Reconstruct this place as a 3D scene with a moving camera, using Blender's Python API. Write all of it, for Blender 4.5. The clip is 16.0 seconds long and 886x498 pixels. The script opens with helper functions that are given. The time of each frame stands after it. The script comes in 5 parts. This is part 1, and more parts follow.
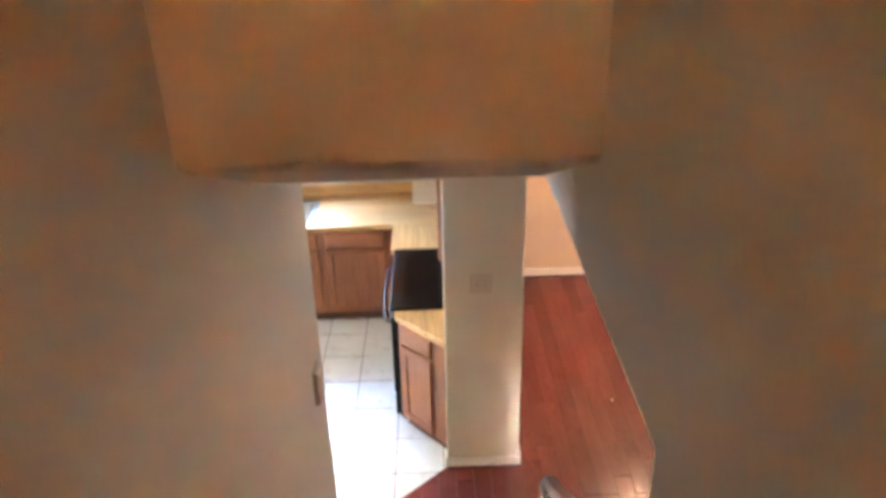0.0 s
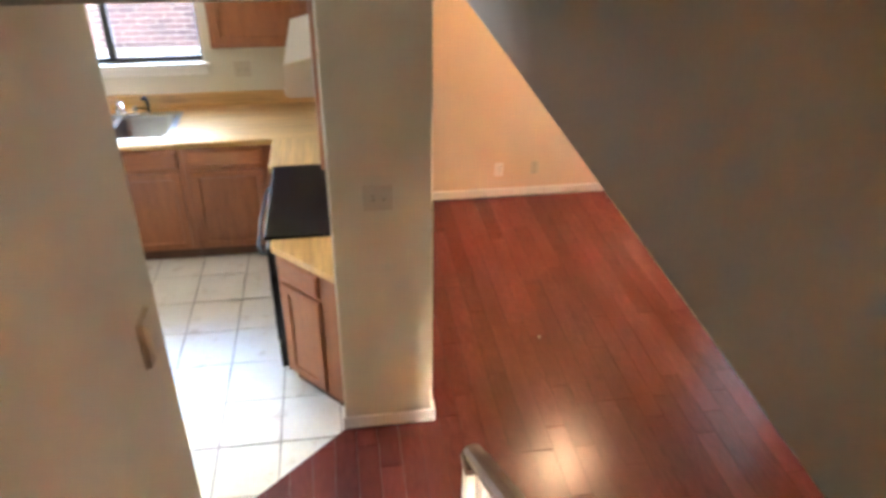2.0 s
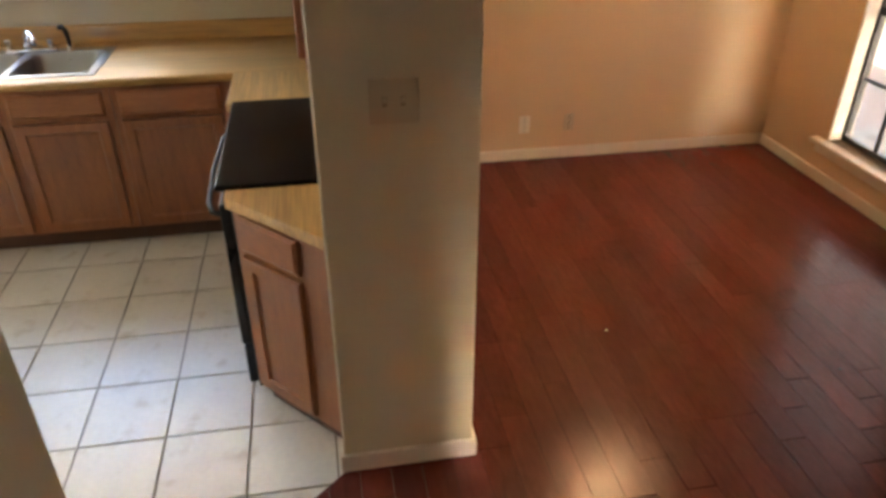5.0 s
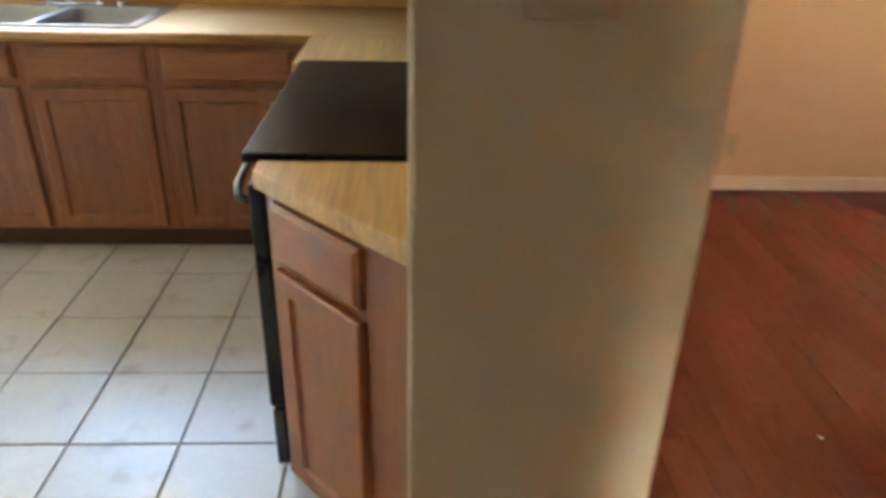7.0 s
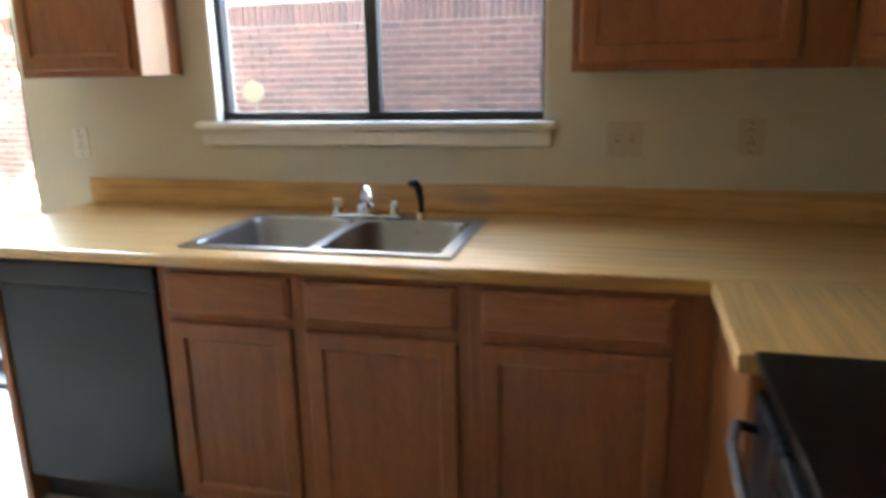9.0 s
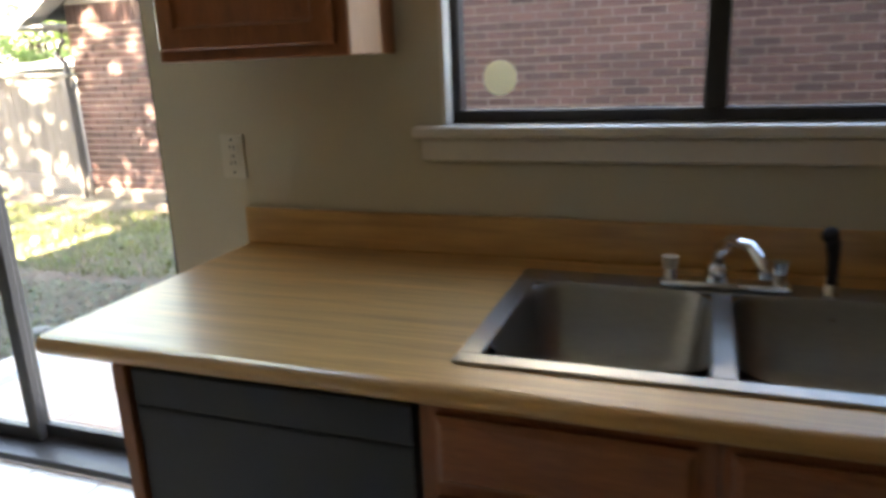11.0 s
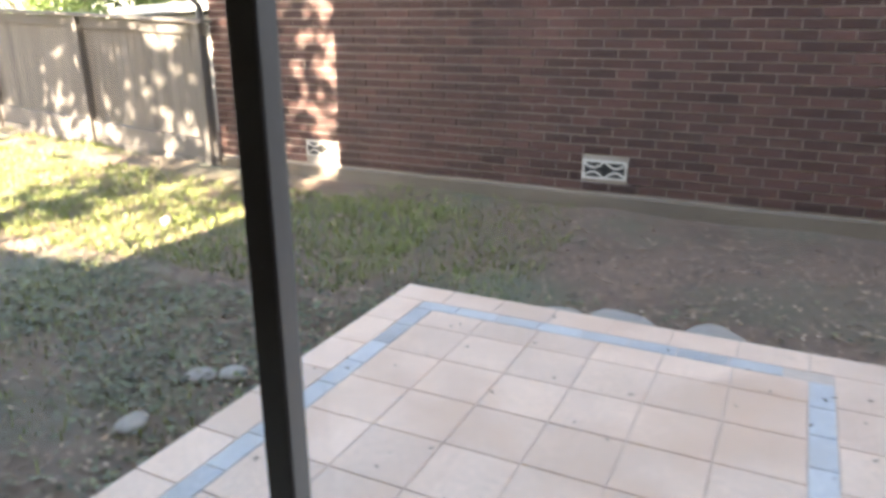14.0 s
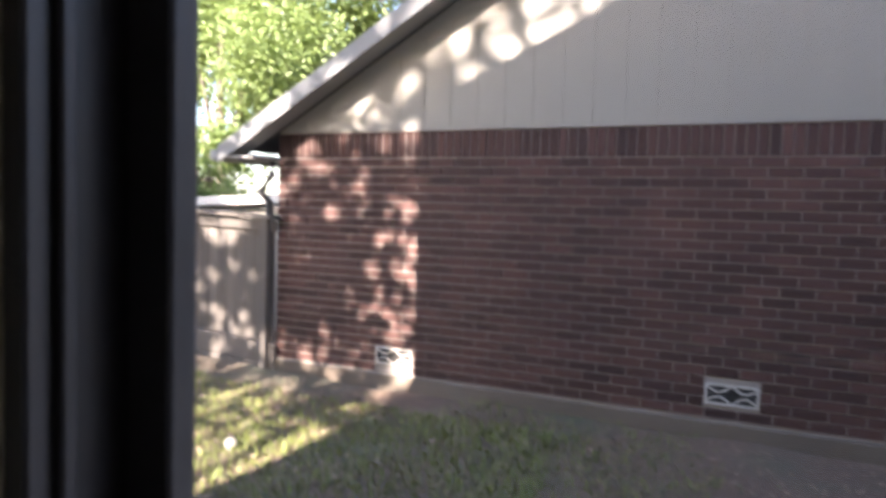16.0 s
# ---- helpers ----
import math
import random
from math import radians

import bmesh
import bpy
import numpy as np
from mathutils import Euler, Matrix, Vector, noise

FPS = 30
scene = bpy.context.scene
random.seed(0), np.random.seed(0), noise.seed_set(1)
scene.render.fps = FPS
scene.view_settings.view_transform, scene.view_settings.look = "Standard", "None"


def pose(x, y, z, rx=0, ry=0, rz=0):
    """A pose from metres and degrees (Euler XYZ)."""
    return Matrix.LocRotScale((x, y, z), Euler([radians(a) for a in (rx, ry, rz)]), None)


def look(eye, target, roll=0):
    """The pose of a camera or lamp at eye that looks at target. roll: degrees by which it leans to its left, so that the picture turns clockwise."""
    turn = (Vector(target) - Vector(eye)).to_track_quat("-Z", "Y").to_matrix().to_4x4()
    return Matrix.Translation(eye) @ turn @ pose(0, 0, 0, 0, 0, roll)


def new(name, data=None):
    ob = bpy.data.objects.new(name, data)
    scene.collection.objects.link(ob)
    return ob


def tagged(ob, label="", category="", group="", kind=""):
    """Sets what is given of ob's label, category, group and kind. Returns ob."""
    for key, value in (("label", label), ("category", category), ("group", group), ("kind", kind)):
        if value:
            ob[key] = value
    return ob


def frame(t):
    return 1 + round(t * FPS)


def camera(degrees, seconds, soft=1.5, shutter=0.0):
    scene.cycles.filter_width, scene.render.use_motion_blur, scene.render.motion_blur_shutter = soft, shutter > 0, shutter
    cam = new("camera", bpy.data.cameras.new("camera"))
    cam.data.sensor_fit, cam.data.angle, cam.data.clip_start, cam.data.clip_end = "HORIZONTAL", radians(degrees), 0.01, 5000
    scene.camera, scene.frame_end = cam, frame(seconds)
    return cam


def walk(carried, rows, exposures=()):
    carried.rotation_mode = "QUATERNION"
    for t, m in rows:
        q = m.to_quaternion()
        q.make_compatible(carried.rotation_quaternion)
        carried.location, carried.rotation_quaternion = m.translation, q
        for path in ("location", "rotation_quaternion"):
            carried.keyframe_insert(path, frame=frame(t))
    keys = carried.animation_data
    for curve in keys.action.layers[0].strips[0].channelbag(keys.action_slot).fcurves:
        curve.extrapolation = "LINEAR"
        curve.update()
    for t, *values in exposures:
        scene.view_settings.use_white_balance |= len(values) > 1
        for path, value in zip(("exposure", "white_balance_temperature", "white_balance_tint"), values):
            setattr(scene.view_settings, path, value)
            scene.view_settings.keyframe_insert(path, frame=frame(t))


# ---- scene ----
cam = camera(63.2, 16.0, soft=3.5, shutter=0.5)
PATH = [
    (0, (-0.083, 0.189, 3.243), (-0.062, 1.985, 2.364), -1.4),
    (0.5, (-0.061, 0.398, 3.076), (-0.002, 2.124, 2.067), -0.3),
    (1, (-0.009, 0.57, 2.932), (0.153, 2.274, 1.897), 0.9),
    (1.5, (-0.001, 0.751, 2.793), (0.123, 2.442, 1.733), 1.0),
    (2, (0.024, 0.932, 2.704), (0.285, 2.628, 1.677), 0.7),
    (2.5, (-0.005, 1.13, 2.566), (0.332, 2.815, 1.542), 0.6),
    (3, (0.004, 1.26, 2.466), (0.323, 2.944, 1.434), -0.3),
    (5.5, (-0.031, 2.126, 1.763), (0.263, 3.834, 0.765), 0.5),
    (6, (0.015, 2.36, 1.616), (0.124, 4.123, 0.678), -0.3),
    (6.5, (0.032, 2.508, 1.529), (0.189, 4.266, 0.589), 0.7),
    (7, (-0.038, 2.725, 1.404), (0.046, 4.506, 0.497), 1.5),
    (7.5, (-0.107, 3.009, 1.293), (-0.372, 4.842, 0.538), 0.2),
    (8, (-0.296, 3.289, 1.31), (-0.78, 5.125, 0.681), 2.7),
    (8.5, (-0.452, 3.551, 1.362), (-0.86, 5.415, 0.763), 2.3),
    (9, (-0.611, 3.719, 1.396), (-1.106, 5.593, 0.904), -1.3),
    (9.5, (-0.791, 3.952, 1.387), (-1.498, 5.768, 0.937), -0.7),
    (10, (-1.026, 4.15, 1.395), (-1.662, 5.981, 0.903), -1.9),
    (12.5, (-2.329, 5.062, 1.322), (-3.185, 6.761, 0.705), 0.2),
    (13, (-2.618, 5.258, 1.302), (-3.523, 6.908, 0.623), 2.1),
    (13.5, (-2.888, 5.386, 1.343), (-3.744, 7.091, 0.746), 2.4),
    (14, (-3.192, 5.502, 1.352), (-4.028, 7.21, 0.733), -0.2),
    (14.5, (-3.457, 5.622, 1.364), (-4.394, 7.327, 0.903), 3.1),
    (15, (-3.811, 5.626, 1.381), (-4.709, 7.388, 1.084), 5.2),
    (15.5, (-4.067, 5.679, 1.334), (-4.841, 7.512, 1.136), 2.7),
    (16, (-4.317, 5.771, 1.43), (-5.174, 7.575, 1.318), 1.6),
]
EXPOSURES = [(0.0, 8.75, 5800, 20), (1.5, 8.48, 5950, 16), (3.2, 7.88, 6800, 20), (5.5, 7.1, 7200, 18), (6.0, 7.45, 7100, 16), (6.5, 7.35, 6900, 14), (7.0, 7.45, 6600, 11), (7.5, 7.35, 6300, 11), (8.0, 7.1, 6400, 13), (8.5, 6.9, 6600, 15), (9.0, 6.85, 6700, 14), (9.5, 6.1, 6900, 14), (10.2, 5.62, 7200, 16), (11.4, 4.9, 7100, 17), (12.5, 4.2, 7000, 19), (13.5, 4.12, 7000, 18), (14.0, 3.97, 7000, 18), (14.5, 3.45, 6400, 20), (15.0, 3.1, 6400, 22), (16.0, 3.05, 6300, 28)]
walk(cam, [(t, look(eye, target, roll)) for t, eye, target, roll in PATH], EXPOSURES)

# ---- world, sun and exposure ----
SUN_FROM = Vector((0.0, -0.86, 0.50)).normalized()
world = bpy.data.worlds.new("world")
scene.world = world
world.use_nodes = True
wn = world.node_tree.nodes
sky = wn.new("ShaderNodeTexSky")
sky.sky_type, sky.sun_disc = "NISHITA", False
sky.sun_elevation = math.asin(SUN_FROM.z)
sky.sun_rotation = math.atan2(SUN_FROM.x, SUN_FROM.y)
world.node_tree.links.new(sky.outputs[0], wn["Background"].inputs[0])
wn["Background"].inputs[1].default_value = 0.088


def lamp(name, kind, energy, colour, m, size=None, size_y=None):
    data = bpy.data.lights.new(name, kind)
    data.energy, data.color = energy, colour
    if kind == "AREA":
        data.shape, data.size, data.size_y = "RECTANGLE", size, size_y
    elif kind == "POINT":
        data.shadow_soft_size = size
    ob = new(name, data)
    ob.matrix_world = m
    return ob


sun = lamp("sun", "SUN", 5.0, (1.0, 0.93, 0.80), look(SUN_FROM * 40, (0, 0, 0)))
sun.data.angle = radians(0.5)
# daylight of the three openings
lamp("window_light_kitchen", "AREA", 0.055, (0.84, 0.93, 1.0), look((-1.50, 6.29, 1.66), (-1.50, 0, 0.9)), 1.1, 0.7)
lamp("window_light_slider", "AREA", 0.84, (0.84, 0.93, 1.0), look((-3.93, 6.40, 1.05), (-3.93, 0.0, 1.05)), 1.6, 1.9)
lamp("window_light_dining", "AREA", 0.048, (0.86, 0.93, 1.0), look((3.17, 5.01, 1.17), (0, 5.01, 1.17)), 1.06, 1.78)

# ---- materials ----


def mat(name, colour, rough=0.6, metal=0.0, vary=0.12, scale=6.0, fine=60.0, bump=0.1, stretch=(1, 1, 1), spots=None, per_object=0.0, per_island=0.0, spec=0.5, coat=0.0):
    """Painted or natural surface: base colour varied at two scales, fine relief, optional stains."""
    m = bpy.data.materials.new(name)
    m.use_nodes = True
    nt = m.node_tree
    n, link = nt.nodes, nt.links.new
    p = n["Principled BSDF"]
    p.inputs["Roughness"].default_value, p.inputs["Metallic"].default_value = rough, metal
    p.inputs["Specular IOR Level"].default_value = spec
    p.inputs["Coat Weight"].default_value = coat
    tc, mp = n.new("ShaderNodeTexCoord"), n.new("ShaderNodeMapping")
    geo = n.new("ShaderNodeNewGeometry")
    link(geo.outputs["Position"], mp.inputs[0])
    mp.inputs["Scale"].default_value = stretch
    big, small = n.new("ShaderNodeTexNoise"), n.new("ShaderNodeTexNoise")
    big.inputs["Scale"].default_value, small.inputs["Scale"].default_value = scale, fine
    big.inputs["Detail"].default_value, small.inputs["Detail"].default_value = 4, 3
    link(mp.outputs[0], big.inputs["Vector"])
    link(mp.outputs[0], small.inputs["Vector"])
    add = n.new("ShaderNodeMath")
    add.operation = "ADD"
    link(big.outputs["Fac"], add.inputs[0])
    link(small.outputs["Fac"], add.inputs[1])
    value = add.outputs[0]
    for amount, source in ((per_object, "object"), (per_island, "island")):
        if amount:
            src = n.new("ShaderNodeObjectInfo").outputs["Random"] if source == "object" else geo.outputs["Random Per Island"]
            mul, ad = n.new("ShaderNodeMath"), n.new("ShaderNodeMath")
            mul.operation, ad.operation = "MULTIPLY_ADD", "ADD"
            mul.inputs[1].default_value, mul.inputs[2].default_value = amount * 2, -amount
            link(src, mul.inputs[0])
            link(value, ad.inputs[0])
            link(mul.outputs[0], ad.inputs[1])
            value = ad.outputs[0]
    rng = n.new("ShaderNodeMapRange")
    rng.inputs[1].default_value, rng.inputs[2].default_value = 0.5, 1.5
    rng.inputs[3].default_value, rng.inputs[4].default_value = 1 - vary, 1 + vary
    rng.clamp = False
    link(value, rng.inputs[0])
    mix = n.new("ShaderNodeVectorMath")
    mix.operation = "SCALE"
    mix.inputs[0].default_value = colour[:3]
    link(rng.outputs[0], mix.inputs["Scale"])
    out = mix.outputs[0]
    if spots:
        sc, other, lo, hi = spots
        sp = n.new("ShaderNodeTexNoise")
        sp.inputs["Scale"].default_value = sc
        sp.inputs["Detail"].default_value = 5
        link(mp.outputs[0], sp.inputs["Vector"])
        sr = n.new("ShaderNodeMapRange")
        sr.inputs[1].default_value, sr.inputs[2].default_value = lo, hi
        link(sp.outputs["Fac"], sr.inputs[0])
        sm = n.new("ShaderNodeMix")
        sm.data_type = "RGBA"
        sm.inputs[7].default_value = (*other, 1)
        link(sr.outputs[0], sm.inputs[0])
        link(out, sm.inputs[6])
        out = sm.outputs[2]
    link(out, p.inputs["Base Color"])
    rr = n.new("ShaderNodeMapRange")
    rr.inputs[3].default_value, rr.inputs[4].default_value = max(0.02, rough * 0.8), min(1, rough * 1.25)
    link(big.outputs["Fac"], rr.inputs[0])
    link(rr.outputs[0], p.inputs["Roughness"])
    if bump:
        b = n.new("ShaderNodeBump")
        b.inputs["Strength"].default_value, b.inputs["Distance"].default_value = bump, 0.004
        link(small.outputs["Fac"], b.inputs["Height"])
        link(b.outputs[0], p.inputs["Normal"])
    return m


def glass_mat(name, tint=(1, 1, 1), rough=0.0):
    m = bpy.data.materials.new(name)
    m.use_nodes = True
    nt = m.node_tree
    n, link = nt.nodes, nt.links.new
    n.remove(n["Principled BSDF"])
    tr, gl, mx, fr = n.new("ShaderNodeBsdfTransparent"), n.new("ShaderNodeBsdfGlossy"), n.new("ShaderNodeMixShader"), n.new("ShaderNodeLayerWeight")
    tr.inputs[0].default_value = (*tint, 1)
    gl.inputs["Roughness"].default_value = 0.02
    fr.inputs["Blend"].default_value = 0.5
    pw, ma = n.new("ShaderNodeMath"), n.new("ShaderNodeMath")
    pw.operation, ma.operation = "POWER", "MULTIPLY_ADD"
    pw.inputs[1].default_value = 4.0
    ma.inputs[1].default_value, ma.inputs[2].default_value = 0.6, 0.03
    link(fr.outputs["Facing"], pw.inputs[0])
    link(pw.outputs[0], ma.inputs[0])
    link(ma.outputs[0], mx.inputs[0])
    link(tr.outputs[0], mx.inputs[1])
    link(gl.outputs[0], mx.inputs[2])
    link(mx.outputs[0], n["Material Output"].inputs[0])
    return m


def glow_mat(name, colour, strength):
    m = bpy.data.materials.new(name)
    m.use_nodes = True
    p = m.node_tree.nodes["Principled BSDF"]
    p.inputs["Base Color"].default_value = (*colour, 1)
    p.inputs["Emission Color"].default_value = (*colour, 1)
    p.inputs["Emission Strength"].default_value = strength
    return m


M = {}
M["paint"] = mat("wall_paint", (0.575, 0.517, 0.386), 0.75, vary=0.05, scale=2.5, fine=160, bump=0.12)
M["peach"] = mat("peach_paint", (0.62, 0.455, 0.295), 0.72, vary=0.05, scale=2.5, fine=160, bump=0.12)
M["ceiling"] = mat("ceiling_paint", (0.72, 0.66, 0.56), 0.85, vary=0.06, scale=3, fine=90, bump=0.6)
M["trim"] = mat("white_trim_paint", (0.71, 0.65, 0.56), 0.45, vary=0.05, scale=5, fine=80, bump=0.05)
M["oak"] = mat("oak_cabinet", (0.275, 0.093, 0.029), 0.36, vary=0.36, scale=5, fine=38, bump=0.15, stretch=(6, 6, 0.7), per_object=0.12)
M["oak_h"] = mat("oak_cabinet_across", (0.275, 0.093, 0.029), 0.36, vary=0.36, scale=5, fine=38, bump=0.15, stretch=(0.7, 6, 6), per_object=0.12)
# toe kick oak: darkened in the colour for the shade under the cabinets
M["oak_shade"] = mat("oak_shadowed_toe", (0.10, 0.04, 0.02), 0.6, vary=0.25, scale=5, fine=40, bump=0.15)
# paler oak that paints the daylight falling on a cabinet side
M["oak_lit"] = mat("oak_lit_side", (0.46, 0.25, 0.13), 0.5, vary=0.15, scale=5, fine=40, bump=0.1, stretch=(6, 6, 0.7))
M["counter"] = mat("butcher_block_laminate", (0.54, 0.315, 0.115), 0.33, vary=0.46, scale=2.2, fine=9, bump=0.03, stretch=(0.5, 14, 5))
M["counter_y"] = mat("butcher_block_laminate_along", (0.54, 0.315, 0.115), 0.33, vary=0.46, scale=2.2, fine=9, bump=0.03, stretch=(14, 0.5, 5))
M["tile"] = mat("beige_floor_tile", (0.71, 0.665, 0.57), 0.33, vary=0.10, scale=7, fine=45, bump=0.06, per_object=0.10, spots=(9, (0.48, 0.38, 0.25), 0.58, 0.85))
M["grout"] = mat("dirty_grout", (0.26, 0.21, 0.15), 0.9, vary=0.25, scale=5, fine=90, bump=0.3)
M["plank"] = mat("red_brown_plank", (0.158, 0.036, 0.0275), 0.215, vary=0.30, scale=3.0, fine=14, bump=0.26, stretch=(4, 1.0, 7), per_object=0.34, spots=(1.5, (0.112, 0.025, 0.019), 0.44, 0.78))
M["plank_gap"] = mat("plank_joint", (0.11, 0.025, 0.018), 0.30, bump=0.0)
M["steel"] = mat("brushed_steel", (0.34, 0.335, 0.32), 0.30, 1.0, vary=0.08, scale=4, fine=40, bump=0.0, stretch=(1, 3, 3))
M["chrome"] = mat("chrome", (0.75, 0.75, 0.76), 0.10, 1.0, vary=0.02, bump=0)
M["black"] = mat("black_appliance", (0.011, 0.012, 0.014), 0.28, vary=0.15, scale=6, fine=60, bump=0.03, spec=0.3)
M["cooktop"] = mat("black_glass_cooktop", (0.006, 0.0055, 0.005), 0.24, vary=0.2, scale=5, fine=50, bump=0.0, spots=(5, (0.022, 0.021, 0.020), 0.60, 0.85), spec=0.2)
M["dishfront"] = mat("blue_black_dishwasher_front", (0.014, 0.018, 0.028), 0.42, vary=0.05, scale=3, fine=80, bump=0.02)
M["blackplastic"] = mat("black_plastic", (0.018, 0.018, 0.019), 0.45, vary=0.1, bump=0.05)
M["bronze"] = mat("dark_bronze_aluminium", (0.042, 0.038, 0.038), 0.42, 0.3, vary=0.12, scale=6, fine=70, bump=0.05)
M["plastic"] = mat("ivory_plastic", (0.66, 0.60, 0.48), 0.4, vary=0.04, bump=0.03)
M["tanplastic"] = mat("tan_plastic", (0.49, 0.41, 0.29), 0.4, vary=0.05, bump=0.03)
# tan darkened to paint the shade around the switch toggles
M["toggle"] = mat("shaded_toggle_slot", (0.27, 0.21, 0.135), 0.6, bump=0)
M["slot"] = mat("dark_slot", (0.02, 0.018, 0.015), 0.7, bump=0)
M["rail"] = mat("stained_handrail", (0.105, 0.050, 0.026), 0.4, vary=0.3, scale=6, fine=40, bump=0.1, stretch=(6, 1, 2))
M["carpet"] = mat("stair_tread_wood", (0.20, 0.055, 0.03), 0.5, vary=0.3, scale=5, fine=40, bump=0.2, stretch=(1, 6, 6))
M["glass"] = glass_mat("window_glass", (0.97, 0.99, 0.98))
M["screen"] = glass_mat("screened_glass", (0.80, 0.82, 0.82))
M["sticker"] = mat("cream_sticker", (0.80, 0.76, 0.60), 0.5, vary=0.05, bump=0)
tl, mx = M["sticker"].node_tree.nodes.new("ShaderNodeBsdfTranslucent"), M["sticker"].node_tree.nodes.new("ShaderNodeMixShader")
tl.inputs[0].default_value = (0.85, 0.80, 0.62, 1)
mx.inputs[0].default_value = 0.4
for a, b in ((M["sticker"].node_tree.nodes["Principled BSDF"].outputs[0], mx.inputs[1]), (tl.outputs[0], mx.inputs[2]), (mx.outputs[0], M["sticker"].node_tree.nodes["Material Output"].inputs[0])):
    M["sticker"].node_tree.links.new(a, b)
M["handlewood"] = mat("pull_wood", (0.30, 0.17, 0.085), 0.45, vary=0.2, scale=8, fine=60, bump=0.1, stretch=(5, 5, 1))
M["ptile"] = mat("patio_tile", (0.74, 0.535, 0.395), 0.55, vary=0.20, scale=3, fine=40, bump=0.15, per_object=0.20, spots=(1.6, (0.64, 0.43, 0.30), 0.47, 0.68))
M["ptile_blue"] = mat("blue_patio_tile", (0.48, 0.475, 0.455), 0.5, vary=0.22, scale=6, fine=40, bump=0.15, per_object=0.35)
M["pgrout"] = mat("patio_grout", (0.58, 0.46, 0.36), 0.9, vary=0.2, scale=5, fine=80, bump=0.3)
M["concrete"] = mat("weathered_concrete", (0.165, 0.124, 0.088), 0.9, vary=0.38, scale=2.2, fine=50, bump=0.5, spots=(1.6, (0.20, 0.17, 0.13), 0.5, 0.8))
M["brick"] = mat("red_brown_brick", (0.082, 0.037, 0.028), 0.85, vary=0.32, scale=4, fine=70, bump=0.5, per_object=0.62)
M["brick_more"] = mat("red_brown_brick_rest", (0.082, 0.037, 0.028), 0.85, vary=0.32, scale=4, fine=70, bump=0.5, per_island=0.62)
M["mortar"] = mat("mortar", (0.36, 0.30, 0.25), 0.95, vary=0.45, scale=4, fine=90, bump=0.5)
M["stone"] = mat("dusty_stone", (0.33, 0.29, 0.245), 0.9, vary=0.3, scale=6, fine=60, bump=0.5)
M["ventblock"] = mat("pale_vent_block", (0.62, 0.55, 0.46), 0.85, vary=0.1, scale=6, fine=80, bump=0.3)
M["siding"] = mat("grey_beige_siding", (0.36, 0.325, 0.265), 0.7, vary=0.08, scale=1.5, fine=30, bump=0.12, stretch=(4, 4, 0.6))
M["fascia"] = mat("weathered_fascia", (0.30, 0.29, 0.27), 0.7, vary=0.15, scale=3, fine=40, bump=0.2)
M["shingle"] = mat("asphalt_shingle", (0.10, 0.095, 0.09), 0.95, vary=0.3, scale=10, fine=120, bump=0.6)
M["fence"] = mat("weathered_fence_board", (0.118, 0.098, 0.080), 0.85, vary=0.34, scale=3, fine=35, bump=0.4, stretch=(5, 5, 0.5), per_object=0.34)
M["soil"] = mat("dry_soil", (0.172, 0.112, 0.076), 0.95, vary=0.3, scale=1.3, fine=22, bump=0.9, spots=(0.9, (0.125, 0.118, 0.072), 0.47, 0.66))
M["grass"] = mat("grass_blade", (0.200, 0.225, 0.05), 0.6, vary=0.35, scale=0.9, fine=9, bump=0, per_island=0.5)
M["weed"] = mat("ground_weed_leaf", (0.125, 0.132, 0.062), 0.55, vary=0.35, scale=1.2, fine=10, bump=0, per_island=0.9)
M["litter"] = mat("fallen_leaf", (0.27, 0.195, 0.13), 0.8, vary=0.5, scale=2, fine=12, bump=0, per_island=0.7)
M["leaf"] = mat("tree_leaf", (0.19, 0.25, 0.08), 0.5, vary=0.3, scale=0.8, fine=5, bump=0, per_island=0.55)
tl, mx = M["leaf"].node_tree.nodes.new("ShaderNodeBsdfTranslucent"), M["leaf"].node_tree.nodes.new("ShaderNodeMixShader")
tl.inputs[0].default_value = (0.30, 0.38, 0.10, 1)
mx.inputs[0].default_value = 0.35
for a, b in ((M["leaf"].node_tree.nodes["Principled BSDF"].outputs[0], mx.inputs[1]), (tl.outputs[0], mx.inputs[2]), (mx.outputs[0], M["leaf"].node_tree.nodes["Material Output"].inputs[0])):
    M["leaf"].node_tree.links.new(a, b)
M["bark"] = mat("bark", (0.11, 0.085, 0.065), 0.95, vary=0.3, scale=4, fine=25, bump=0.9, stretch=(4, 4, 0.8))
M["lampglass"] = glow_mat("lit_lamp_glass", (1.0, 0.62, 0.32), 0.45)
M["dimglass"] = glow_mat("dim_lamp_glass", (1.0, 0.36, 0.11), 0.46)
M["display"] = glow_mat("blue_clock_display", (0.10, 0.22, 1.0), 0.02)

# ---- building helpers ----
ORG = {}


def thing(name, at, label, category, group="", kind=""):
    """An empty at the base of a thing, to which its parts are added in world coordinates."""
    ob = new(name)
    ob.empty_display_size = 0.1
    ob.location = at
    ORG[ob.name] = Vector(at)
    return tagged(ob, label, category, group, kind)


def part(name, bm, material, parent=None, label="", smooth=False):
    """Links a bmesh, given in world coordinates, as one mesh object under its thing or part."""
    me = bpy.data.meshes.new(name)
    bmesh.ops.recalc_face_normals(bm, faces=bm.faces)
    bm.to_mesh(me)
    bm.free()
    for m in material if isinstance(material, (list, tuple)) else (material,):
        me.materials.append(m)
    ob = new(name, me)
    org = ORG.get(parent.name, Vector()) if parent else Vector()
    me.transform(Matrix.Translation(-org))
    if parent:
        ob.parent = parent
    ORG[ob.name] = org
    if smooth:
        for f in me.polygons:
            f.use_smooth = True
    return tagged(ob, label)


